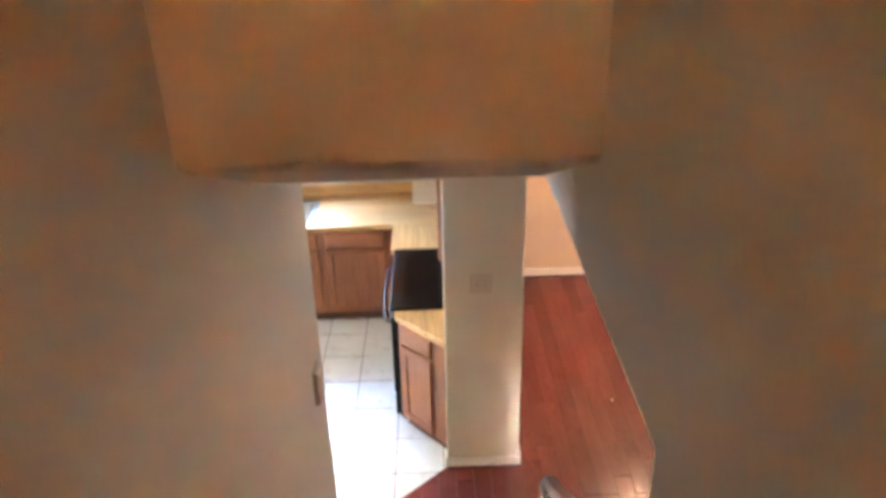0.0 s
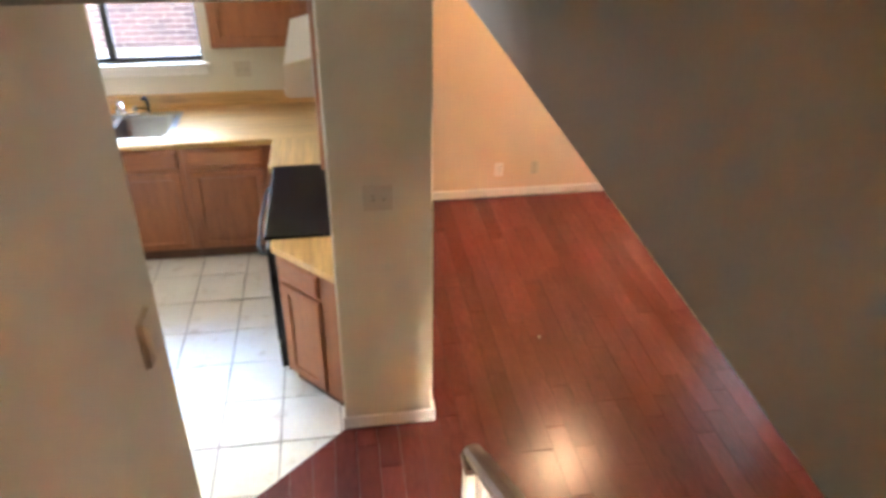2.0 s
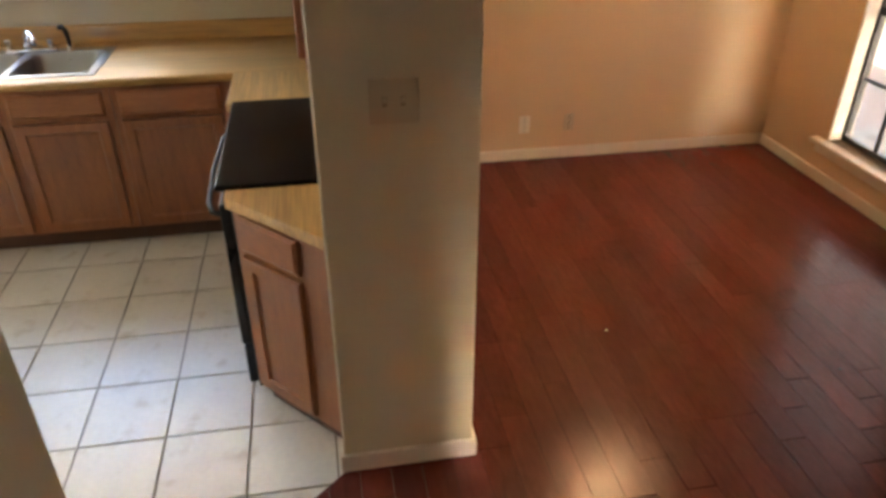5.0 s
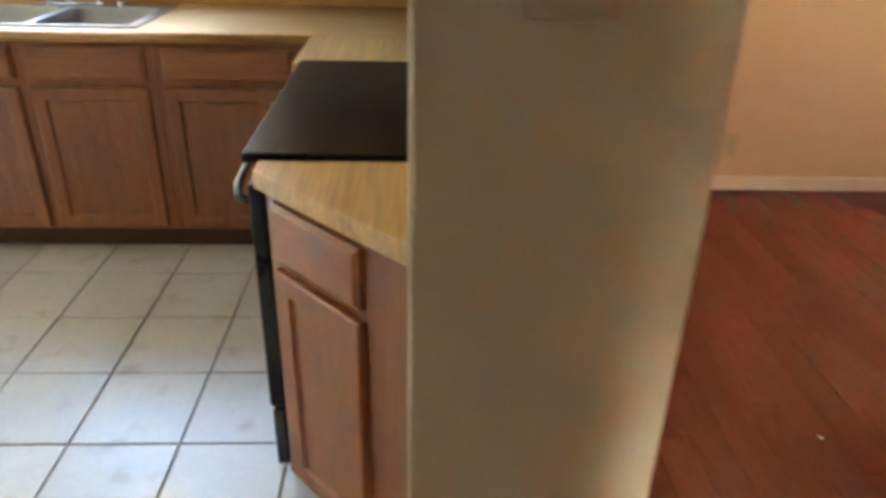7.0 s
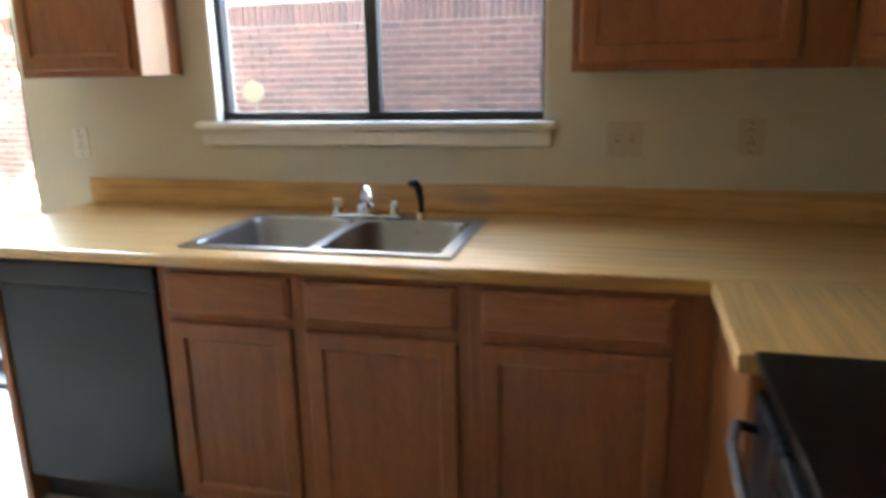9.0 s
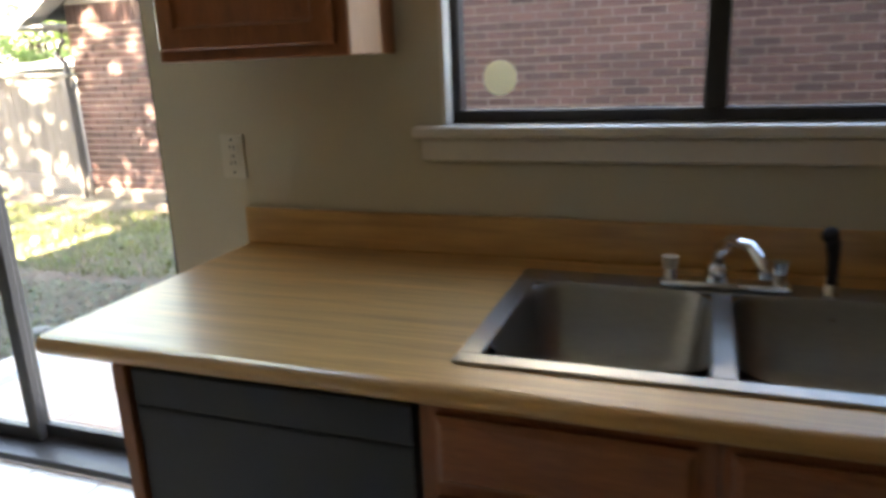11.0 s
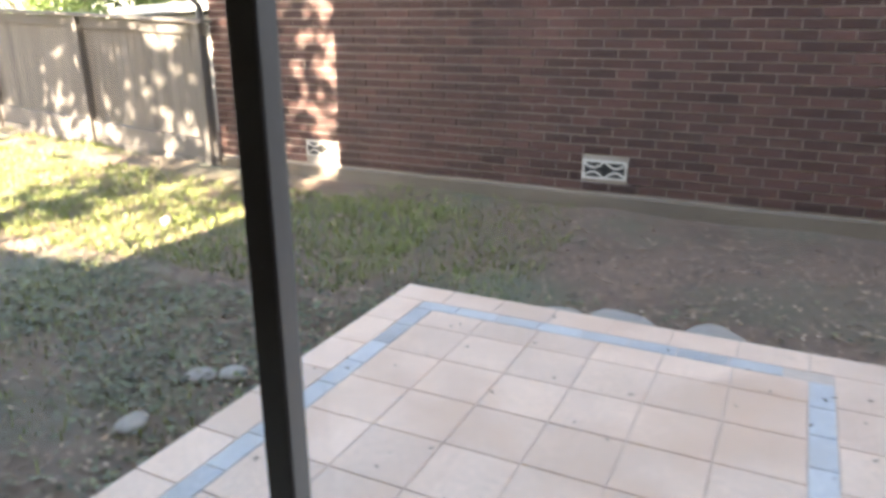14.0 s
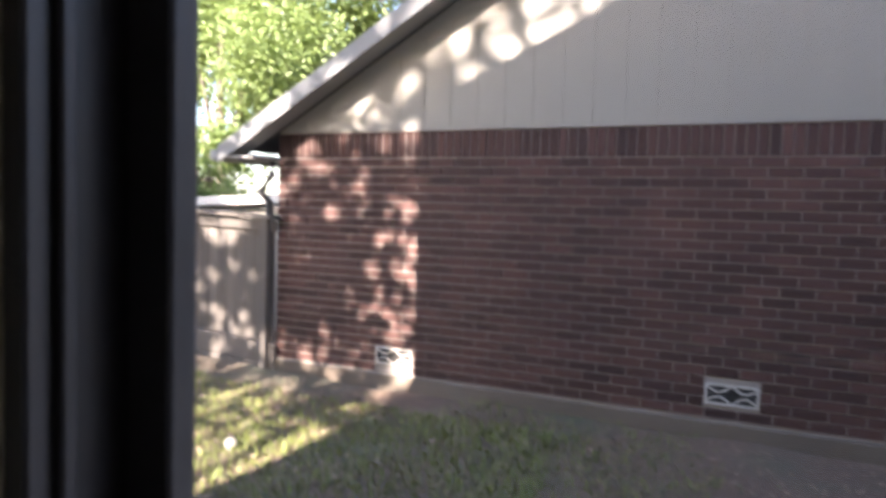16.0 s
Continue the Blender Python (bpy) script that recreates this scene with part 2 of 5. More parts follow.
def structure(name, bm, material, label, category):
    ob = part(name, bm, material)
    return tagged(ob, label, category, "", "structure")


def box(bm, x0, x1, y0, y1, z0, z1, bev=0.0, seg=1, m=None):
    made = bmesh.ops.create_cube(bm, size=1, matrix=Matrix.Translation(((x0 + x1) / 2, (y0 + y1) / 2, (z0 + z1) / 2)) @ Matrix.Diagonal((x1 - x0, y1 - y0, z1 - z0, 1)))
    verts = made["verts"]
    if bev:
        edges = list({e for v in verts for e in v.link_edges})
        res = bmesh.ops.bevel(bm, geom=edges, offset=bev, segments=seg, affect="EDGES", profile=0.5)
        verts = list({v for f in res["faces"] for v in f.verts} | {v for v in verts if v.is_valid})
    if m is not None:
        bmesh.ops.transform(bm, matrix=m, verts=verts)
    return bm


def cbox(*a, **k):
    return box(bmesh.new(), *a, **k)


def cyl(bm, centre, r0, r1, depth, axis="z", seg=20, m=None):
    turn = {"z": Matrix(), "x": Matrix.Rotation(radians(90), 4, "Y"), "y": Matrix.Rotation(radians(90), 4, "X")}[axis]
    mm = Matrix.Translation(centre) @ turn
    bmesh.ops.create_cone(bm, cap_ends=True, segments=seg, radius1=r0, radius2=r1, depth=depth, matrix=(m @ mm) if m is not None else mm)
    return bm


def tube(bm, path, r, seg=10):
    """A round bar along a path of points; r is one radius or one for each point."""
    pts = [Vector(p) for p in path]
    rs = r if isinstance(r, (list, tuple)) else [r] * len(pts)
    rings = []
    for i, p in enumerate(pts):
        d = (pts[min(i + 1, len(pts) - 1)] - pts[max(i - 1, 0)]).normalized()
        up = Vector((0, 0, 1)) if abs(d.z) < 0.9 else Vector((1, 0, 0))
        u = d.cross(up).normalized()
        v = d.cross(u)
        rings.append([bm.verts.new(p + rs[i] * (math.cos(a) * u + math.sin(a) * v)) for a in (2 * math.pi * k / seg for k in range(seg))])
    for a, b in zip(rings, rings[1:]):
        for k in range(seg):
            bm.faces.new((a[k], a[(k + 1) % seg], b[(k + 1) % seg], b[k]))
    bm.faces.new(rings[0])
    bm.faces.new(rings[-1][::-1])
    return bm


def prism(bm, poly, z0, z1, bev=0.0):
    """An upright prism on a convex plan polygon, with a chamfered upper edge."""
    c = Vector((sum(p[0] for p in poly) / len(poly), sum(p[1] for p in poly) / len(poly)))

    def ring(z, inset):
        out = []
        for p in poly:
            q = Vector(p)
            d = c - q
            out.append(bm.verts.new((*(q + d.normalized() * min(inset, d.length * 0.4) * 1.3), z)))
        return out

    rings = [ring(z0, 0), ring(z1 - bev, 0)] + ([ring(z1, bev)] if bev else [])
    n = len(poly)
    for a, b in zip(rings, rings[1:]):
        for k in range(n):
            bm.faces.new((a[k], a[(k + 1) % n], b[(k + 1) % n], b[k]))
    bm.faces.new(rings[0][::-1])
    bm.faces.new(rings[-1])
    return bm


def clip(poly, a, b, c):
    """The piece of a convex polygon where a x + b y <= c."""
    out = []
    for p, q in zip(poly, poly[1:] + poly[:1]):
        dp, dq = a * p[0] + b * p[1] - c, a * q[0] + b * q[1] - c
        if dp <= 0:
            out.append(p)
        if (dp < 0 < dq) or (dq < 0 < dp):
            s = dp / (dp - dq)
            out.append((p[0] + s * (q[0] - p[0]), p[1] + s * (q[1] - p[1])))
    return out


def area(poly):
    return abs(sum(p[0] * q[1] - q[0] * p[1] for p, q in zip(poly, poly[1:] + poly[:1]))) / 2

# ---- large structure ----
CT = 0.895          # counter top
YB = 6.15           # inner face of the kitchen rear wall
YD = 6.19           # inner face of the dining rear wall
XE = 3.02           # inner face of the dining window wall
XL, XR = -0.655, 0.295   # stair walls
CEIL = 2.356


def wall_x(name, x0, x1, y0, y1, z0, z1, holes, material, label):
    """A wall that runs along x, with holes (x0, x1, z0, z1) right through it."""
    bm = bmesh.new()
    cuts = sorted(holes)
    x = x0
    for a, b, c, d in cuts:
        box(bm, x, a, y0, y1, z0, z1)
        if c > z0:
            box(bm, a, b, y0, y1, z0, c)
        if d < z1:
            box(bm, a, b, y0, y1, d, z1)
        x = b
    box(bm, x, x1, y0, y1, z0, z1)
    return structure(name, bm, material, label, "wall")


KW = (-2.125, -0.885, 1.213, 2.12)     # kitchen window hole
SD = (-4.908, -2.976, 0.0, 2.06)      # sliding door hole
DW = (4.47, 5.55, 0.268, 2.07)       # dining window hole, along y

wall_x("wall_north_kitchen", -5.9, 0.25, YB, YB + 0.16, 0, CEIL, [SD, KW], M["paint"], "beige painted rear kitchen wall with window and door openings")
wall_x("wall_north_dining", 0.25, XE, YD, YB + 0.16, 0, CEIL, [], M["peach"], "peach painted rear wall of the dining room")
bm = bmesh.new()
for a, b, c, d in ((-1.5, DW[0], 0, CEIL), (DW[1], YB + 0.16, 0, CEIL), (DW[0], DW[1], 0, DW[2]), (DW[0], DW[1], DW[3], CEIL)):
    box(bm, XE, XE + 0.16, a, b, c, d)
structure("wall_east", bm, M["peach"], "peach painted dining room wall with a tall window", "wall")
# partition between kitchen and dining room, ending in a flat pier
bm = bmesh.new()
box(bm, 0.218, 0.385, 3.80, YD, 0, CEIL)
structure("wall_partition", bm, [M["paint"]], "beige painted partition wall behind the range", "wall")
bm = cbox(-0.045, 0.402, 3.69, 3.80, 0, CEIL, bev=0.008, seg=2)
structure("wall_pier", bm, M["paint"], "beige painted wall end standing at the foot of the stairs", "wall")
# stair walls
structure("wall_stair_west", cbox(XL - 0.12, XL, -3.0, 3.13, 0, 5.2, bev=0.008, seg=2), M["paint"], "beige painted wall along the stairs", "wall")
bm = bmesh.new()
ring = [(-3.0, 0.0), (1.150, 0.0), (1.150, CEIL + 0.02), (2.52, CEIL + 0.02), (2.52, 5.2), (-3.0, 5.2)]
va = [bm.verts.new((XR, y, z)) for y, z in ring]
vb = [bm.verts.new((XR + 0.13, y, z)) for y, z in ring]
for k in range(len(ring)):
    j = (k + 1) % len(ring)
    bm.faces.new((va[k], va[j], vb[j], vb[k]))
bm.faces.new(va), bm.faces.new(vb[::-1])
bmesh.ops.bevel(bm, geom=[e for e in bm.edges if all(1.0 < v.co.y < 2.6 and v.co.z < 3 for v in e.verts) and abs(e.verts[0].co.x - e.verts[1].co.x) < 0.01], offset=0.016, segments=3, affect="EDGES", profile=0.5)
structure("wall_stair_east", bm, M["paint"], "beige painted stair wall, cut away above the lower flight", "wall")
# sloping soffit over the flight and the wall above it
bm = bmesh.new()
ring = [(1.72, 5.2), (1.72, 2.715), (1.75, 2.688), (2.48, 2.385), (2.51, CEIL + 0.02), (2.75, CEIL + 0.02), (2.75, 5.2)]
va = [bm.verts.new((XL - 0.02, y, z)) for y, z in ring]
vb = [bm.verts.new((XR + 0.02, y, z)) for y, z in ring]
for k in range(len(ring)):
    j = (k + 1) % len(ring)
    bm.faces.new((va[k], va[j], vb[j], vb[k]))
bm.faces.new(va), bm.faces.new(vb[::-1])
structure("wall_stair_header", bm, M["paint"], "painted header with a sloping soffit over the stairs", "wall")
# ceilings
bm = bmesh.new()
box(bm, -5.9, XL - 0.12, -1.5, YB + 0.16, CEIL, CEIL + 0.28)
box(bm, XR + 0.13, XE + 0.16, -1.5, YB + 0.16, CEIL, CEIL + 0.28)
box(bm, XL - 0.12, XR + 0.13, 2.75, YB + 0.16, CEIL, CEIL + 0.28)
structure("ceiling", bm, M["ceiling"], "pale textured ground floor ceiling", "ceiling")
structure("ceiling_upper", cbox(-0.9, 0.6, -3.1, 1.5, 5.2, 5.3), M["ceiling"], "pale textured ceiling over the stairs", "ceiling")
# closing walls out of view
structure("wall_west", cbox(-6.06, -5.9, -1.5, YB + 0.16, 0, CEIL), M["paint"], "plain beige kitchen end wall", "wall")
structure("wall_kitchen_south", cbox(-5.9, XL - 0.12, -1.5, -1.38, 0, CEIL), M["paint"], "plain beige kitchen wall", "wall")
structure("wall_dining_south", cbox(XR + 0.13, XE + 0.16, -1.5, -1.38, 0, CEIL), M["peach"], "plain peach dining room wall", "wall")
structure("wall_upper_south", cbox(-0.9, 0.6, -3.1, -3.0, 2.7, 5.2), M["paint"], "plain beige upper hall wall", "wall")
# upper hall floor and stairs
structure("floor_upper", cbox(XL, XR, -3.0, -1.21, 2.45, 2.70), M["carpet"], "wooden upper hall floor", "floor")
stairs = thing("stairs", (-0.14, 1.2, 0), "straight flight of wooden stairs between walls", "stairs", kind="structure")
RISE, RUN, Y0 = 0.18, 0.264, 2.75
for k in range(15):
    y1 = Y0 - k * RUN
    part("riser", cbox(XL + 0.002, XR - 0.002, y1 - 0.02, y1, k * RISE, (k + 1) * RISE - 0.03), M["trim"], stairs)
    if k < 14:
        part("tread", cbox(XL + 0.002, XR - 0.002, y1 - RUN - 0.02, y1 + 0.025, (k + 1) * RISE - 0.03, (k + 1) * RISE, bev=0.006), M["carpet"], stairs)

# baseboards
def baseboard(name, x0, x1, y0, y1):
    bm = bmesh.new()
    box(bm, x0, x1, y0, y1, 0.0, 0.075, bev=0.005, seg=2)
    return structure(name, bm, M["trim"], "white painted baseboard", "baseboard")


baseboard("baseboard_dining_north", 0.385, XE - 0.014, YD - 0.014, YD)
baseboard("baseboard_dining_east", XE - 0.014, XE, -1.38, YD)
baseboard("baseboard_pier_front", -0.058, 0.416, 3.676, 3.69)
baseboard("baseboard_pier_east", 0.402, 0.416, 3.69, 3.80)
baseboard("baseboard_pier_west", -0.059, -0.045, 3.69, 3.76)
baseboard("baseboard_partition", 0.385, 0.399, 3.80, YD - 0.014)

# ---- kitchen window, with sill and apron ----
kwin = thing("window_kitchen", (-1.485, YB + 0.08, 1.24), "dark framed sliding window over the sink, with a screened half", "window", kind="structure")
x0, x1, z0, z1 = KW
for nm, b in (("frame_rail", (x0, x1, 6.205, 6.255, z0, z0 + 0.03)), ("frame_rail", (x0, x1, 6.205, 6.255, z1 - 0.03, z1)), ("frame_stile", (x0, x0 + 0.03, 6.205, 6.255, z0 + 0.03, z1 - 0.03)), ("frame_stile", (x1 - 0.03, x1, 6.205, 6.255, z0 + 0.03, z1 - 0.03)), ("meeting_stile", (-1.535, -1.485, 6.197, 6.25, z0 + 0.03, z1 - 0.03))):
    part(nm, cbox(*b, bev=0.004), M["bronze"], kwin)
pane = part("pane", cbox(x0 + 0.03, -1.535, 6.232, 6.236, z0 + 0.03, z1 - 0.03), M["glass"], kwin)
pane.visible_shadow = False
pane = part("pane", cbox(-1.485, x1 - 0.03, 6.219, 6.223, z0 + 0.03, z1 - 0.03), M["screen"], kwin, "screened hazy glass")
pane.visible_shadow = False
bm = bmesh.new()
for a in ((x0 - 0.07, x1 + 0.032, 6.115, 6.197, z0 - 0.028, z0),):
    box(bm, *a, bev=0.008, seg=2)
part("sill", bm, M["trim"], kwin)
part("apron", cbox(x0 - 0.05, x1 + 0.012, YB - 0.02, YB, z0 - 0.085, z0 - 0.028, bev=0.005), M["trim"], kwin)
part("jamb", cbox(x0, x0 + 0.012, YB, 6.197, z0, z1), M["trim"], kwin)
part("jamb", cbox(x1 - 0.012, x1, YB, 6.197, z0, z1), M["trim"], kwin)
bm = bmesh.new()
cyl(bm, (-2.000, 6.228, 1.318), 0.042, 0.042, 0.002, "y", 28)
tagged(part("round_sticker", bm, M["sticker"]), "round cream sticker on the kitchen window glass", "sticker")

# ---- dining window, small panes in dark bars ----
dwin = thing("window_dining", (XE + 0.08, 5.05, 0.325), "tall dark barred window with white sill in the dining room", "window", kind="structure")
y0, y1, z0, z1 = DW
for nm, b in (("frame_rail", (y0, y1, z0, z0 + 0.035)), ("frame_rail", (y0, y1, z1 - 0.035, z1)), ("frame_stile", (y0, y0 + 0.03, z0 + 0.035, z1 - 0.035)), ("frame_stile", (y1 - 0.03, y1, z0 + 0.035, z1 - 0.035)), ("meeting_rail", (y0 + 0.03, y1 - 0.03, 1.015, 1.065))):
    part(nm, cbox(XE + 0.085, XE + 0.135, b[0], b[1], b[2], b[3], bev=0.004), M["bronze"], dwin)
ys = [y0 + 0.03 + (y1 - y0 - 0.06) * k / 4 for k in range(5)]
for lo, hi, rows in ((z0 + 0.035, 1.015, 2), (1.065, z1 - 0.035, 3)):
    zs = [lo + (hi - lo) * k / rows for k in range(rows + 1)]
    for y in ys[1:-1]:
        part("muntin", cbox(XE + 0.095, XE + 0.11, y - 0.011, y + 0.011, lo, hi), M["bronze"], dwin)
    for k in range(4):
        for z in range(1, rows):
            part("muntin", cbox(XE + 0.095, XE + 0.11, ys[k] + 0.011, ys[k + 1] - 0.011, zs[z] - 0.010, zs[z] + 0.010), M["bronze"], dwin)
        for z in range(rows):
            p = part("pane", cbox(XE + 0.101, XE + 0.104, ys[k] + 0.011, ys[k + 1] - 0.011, zs[z] + (0.010 if z else 0), zs[z + 1] - (0 if z == rows - 1 else 0.010)), M["glass"], dwin)
            p.visible_shadow = False
part("sill", cbox(XE - 0.06, XE + 0.085, y0 - 0.06, y1 + 0.09, z0 - 0.03, z0, bev=0.008, seg=2), M["trim"], dwin)
part("apron", cbox(XE - 0.02, XE, y0 - 0.04, y1 + 0.07, z0 - 0.09, z0 - 0.03, bev=0.004), M["trim"], dwin)
part("casing", cbox(XE + 0.002, XE + 0.085, y1 - 0.012, y1 - 0.001, z0, z1), M["trim"], dwin)

# ---- sliding glass door ----
sdoor = thing("door_sliding", (-3.93, 6.28, 0), "closed dark bronze sliding glass patio door", "door", kind="structure")
x0, x1 = SD[0], SD[1]
part("track", cbox(x0, x1, YB + 0.004, YB + 0.18, 0.0, 0.03, bev=0.004), M["bronze"], sdoor)
part("head", cbox(x0, x1, YB + 0.004, YB + 0.18, 2.02, 2.06), M["bronze"], sdoor)
bm = bmesh.new()
box(bm, x0, x0 + 0.03, YB + 0.004, YB + 0.18, 0.03, 2.02, bev=0.004)
box(bm, x0 + 0.03, x0 + 0.042, YB + 0.03, YB + 0.045, 0.03, 2.02, bev=0.003)
box(bm, x0 + 0.03, x0 + 0.042, YB + 0.118, YB + 0.13, 0.03, 2.02, bev=0.003)
part("left_jamb", bm, M["bronze"], sdoor)
part("right_jamb", cbox(x1 - 0.014, x1, YB + 0.004, YB + 0.18, 0.03, 2.02, bev=0.004), M["bronze"], sdoor)


for nm, a, b, y, wl, wr in (("sliding_panel", x0 + 0.034, -3.818, YB + 0.118, 0.058, 0.052), ("fixed_panel", -3.870, x1 - 0.010, YB + 0.156, 0.030, 0.02)):
    st = part(nm, cbox(a, a + wl, y - 0.018, y + 0.018, 0.035, 2.015, bev=0.004), M["bronze"], sdoor)
    part("stile", cbox(b - wr, b, y - 0.018, y + 0.018, 0.035, 2.015, bev=0.004), M["bronze"], st)
    part("rail", cbox(a + wl, b - wr, y - 0.016, y + 0.016, 0.035, 0.085, bev=0.003), M["bronze"], st)
    part("rail", cbox(a + wl, b - wr, y - 0.016, y + 0.016, 1.965, 2.015, bev=0.003), M["bronze"], st)
    g = part("pane", cbox(a + wl, b - wr, y - 0.003, y + 0.003, 0.085, 1.965), M["glass"], st)
    g.visible_shadow = False
    if nm == "sliding_panel":
        bm = bmesh.new()
        tube(bm, [(a + 0.05, y - 0.05, 0.93), (a + 0.06, y - 0.058, 0.965), (a + 0.068, y - 0.062, 1.01), (a + 0.06, y - 0.058, 1.055), (a + 0.05, y - 0.05, 1.09)], [0.014, 0.022, 0.026, 0.022, 0.014], 12)
        part("pull", bm, M["handlewood"], st, "worn wooden pull handle", True)
        part("pull_plate", cbox(a + 0.02, a + 0.062, y - 0.046, y - 0.018, 0.90, 1.12, bev=0.004), M["blackplastic"], st)
part("latch_plate", cbox(x1 - 0.034, x1 - 0.015, YB + 0.10, YB + 0.135, 0.90, 1.02, bev=0.003), M["blackplastic"], sdoor)

# ---- kitchen base cabinets ----
FY = 5.455      # face of the rear cabinets
KICK = 0.10
TOPZ = CT - 0.038


def front_panel(name, parent, a, b, z0, z1, place, framed=True, label=""):
    """A drawer front or a framed door. place(u, d, z) gives the world point at u along the face, d out of it."""
    fr, depth = 0.052, 0.019
    bm = bmesh.new()

    def ring(inset, d):
        return [bm.verts.new(place(u, d, z)) for u, z in ((a + inset, z0 + inset), (b - inset, z0 + inset), (b - inset, z1 - inset), (a + inset, z1 - inset))]

    if framed:
        steps = [(0, 0), (0, depth - 0.004), (0.005, depth), (fr - 0.006, depth), (fr, depth - 0.009), (fr + 0.004, depth - 0.010)]
    else:
        steps = [(0, 0), (0, depth - 0.008), (0.006, depth - 0.005), (0.012, depth)]
    rings = [ring(*s) for s in steps]
    for p, q in zip(rings, rings[1:]):
        for k in range(4):
            bm.faces.new((p[k], p[(k + 1) % 4], q[(k + 1) % 4], q[k]))
    bm.faces.new(rings[0][::-1])
    bm.faces.new(rings[-1])
    return part(name, bm, M["oak"] if framed else M["oak_h"], parent, label)


def rear_place(u, d, z):
    return (u, FY - d, z)


def base_unit(x0, x1, d0, d1, label):
    u = thing("base_cabinet", ((x0 + x1) / 2, 5.8, 0), label, "cabinet", "kitchen base cabinets")
    bm = bmesh.new()
    box(bm, x0, x1, FY + 0.03, YB - 0.002, KICK, 0.69)
    box(bm, x0, x1, FY, FY + 0.03, KICK, TOPZ)
    part("body", bm, M["oak"], u)
    part("toe_kick", cbox(x0, x1, FY + 0.06, FY + 0.075, 0.0, KICK), M["oak_shade"], u)
    front_panel("drawer_front", u, d0, d1, 0.718, 0.838, rear_place, False)
    front_panel("door", u, d0, d1, 0.118, 0.690, rear_place, True)
    return u


base_unit(-1.930, -1.482, -1.900, -1.512, "oak base cabinet under the sink with drawer front and door")
base_unit(-1.480, -1.002, -1.465, -1.035, "oak base cabinet with drawer front above a framed door")
base_unit(-1.000, -0.395, -0.970, -0.495, "wide oak corner base cabinet beside the range")
u = thing("base_cabinet", (-0.07, 5.2, 0), "oak corner base cabinet under the worktop beside the range", "cabinet", "kitchen base cabinets")
part("body", cbox(-0.393, 0.216, 4.988, FY - 0.002, KICK, TOPZ), M["oak"], u)
part("toe_kick", cbox(-0.32, -0.305, 4.988, FY, 0, KICK), M["oak_shade"], u)
# end panel and dishwasher
ep = cbox(-2.532, -2.502, FY - 0.02, YB - 0.002, 0.0, TOPZ, bev=0.002)
tagged(part("cabinet_end_board", ep, M["oak"]), "upright oak board beside the dishwasher", "board")
dw = thing("dishwasher", (-2.235, 5.8, 0), "plain black built-in dishwasher under the worktop", "dishwasher")
part("tub", cbox(-2.500, -1.932, FY + 0.02, YB - 0.01, 0.10, TOPZ), M["blackplastic"], dw)
part("door", cbox(-2.497, -1.937, FY - 0.012, FY + 0.02, 0.11, 0.775, bev=0.004, seg=2), M["dishfront"], dw)
part("control_panel", cbox(-2.497, -1.937, FY - 0.0125, FY + 0.02, 0.7765, TOPZ - 0.008, bev=0.004, seg=2), M["dishfront"], dw)
part("kick_plate", cbox(-2.497, -1.937, FY + 0.045, FY + 0.06, 0.0, 0.10), M["blackplastic"], dw)

# angled end cabinet beside the pier
PA, PB = Vector((-0.335, 4.085)), Vector((-0.047, 3.765))
along = (PB - PA).normalized()
out = Vector((along.y, -along.x))
if out.y > 0:
    out = -out


def angled_place(s, d, z):
    p = PA + along * s + out * d
    return (p.x, p.y, z)


L = (PB - PA).length
ac = thing("angled_base_cabinet", (-0.1, 4.0, 0), "oak end cabinet with angled front beside the wall end", "cabinet", "kitchen base cabinets")
bm = bmesh.new()
prism(bm, [tuple(PA), tuple(PB), (-0.047, 3.802), (0.216, 3.802), (0.216, 4.117), (-0.335, 4.117)], KICK, TOPZ)
part("body", bm, M["oak"], ac)
bm = bmesh.new()
ka, kb = PA - out * 0.05, PB - out * 0.05
prism(bm, [(ka.x, ka.y), (kb.x, kb.y), (0.2, 3.85), (0.2, 4.12), (ka.x, 4.12)], 0, KICK)
part("toe_kick", bm, M["oak_shade"], ac)
front_panel("drawer_front", ac, 0.035, L - 0.115, 0.705, 0.832, angled_place, False)
front_panel("door", ac, 0.035, L - 0.115, 0.118, 0.680, angled_place, True)

# ---- worktop ----
wt = thing("worktop", (-1.2, 5.8, CT), "butcher block patterned laminate worktop with upstand", "worktop")
SX0, SX1, SY0, SY1 = -1.895, -1.065, 5.515, 6.035
bm = bmesh.new()
for a in ((-2.700, SX0 + 0.02, 5.446, YB - 0.002), (SX1 - 0.02, 0.216, 5.446, YB - 0.002)):
    box(bm, *a, TOPZ, CT)
box(bm, SX0 + 0.02, SX1 - 0.02, 5.446, SY0 + 0.02, TOPZ, CT)
box(bm, SX0 + 0.02, SX1 - 0.02, SY1 - 0.02, YB - 0.002, TOPZ, CT)
bmesh.ops.remove_doubles(bm, verts=bm.verts, dist=0.0005)
part("slab", bm, M["counter"], wt)
bm = bmesh.new()
tube(bm, [(-2.700, 5.445, CT - 0.019), (-0.415, 5.445, CT - 0.019)], 0.019, 12)
part("front_edge", bm, M["counter"], wt, "", True)
part("return_slab", cbox(-0.415, 0.216, 4.988, 5.445, TOPZ, CT, bev=0.003), M["counter_y"], wt)
part("upstand", cbox(-2.705, 0.216, YB - 0.02, YB - 0.002, CT, CT + 0.10, bev=0.004), M["counter"], wt)
part("return_upstand", cbox(0.198, 0.216, 4.988, YB - 0.021, CT, CT + 0.10, bev=0.004), M["counter_y"], wt)
bm = bmesh.new()
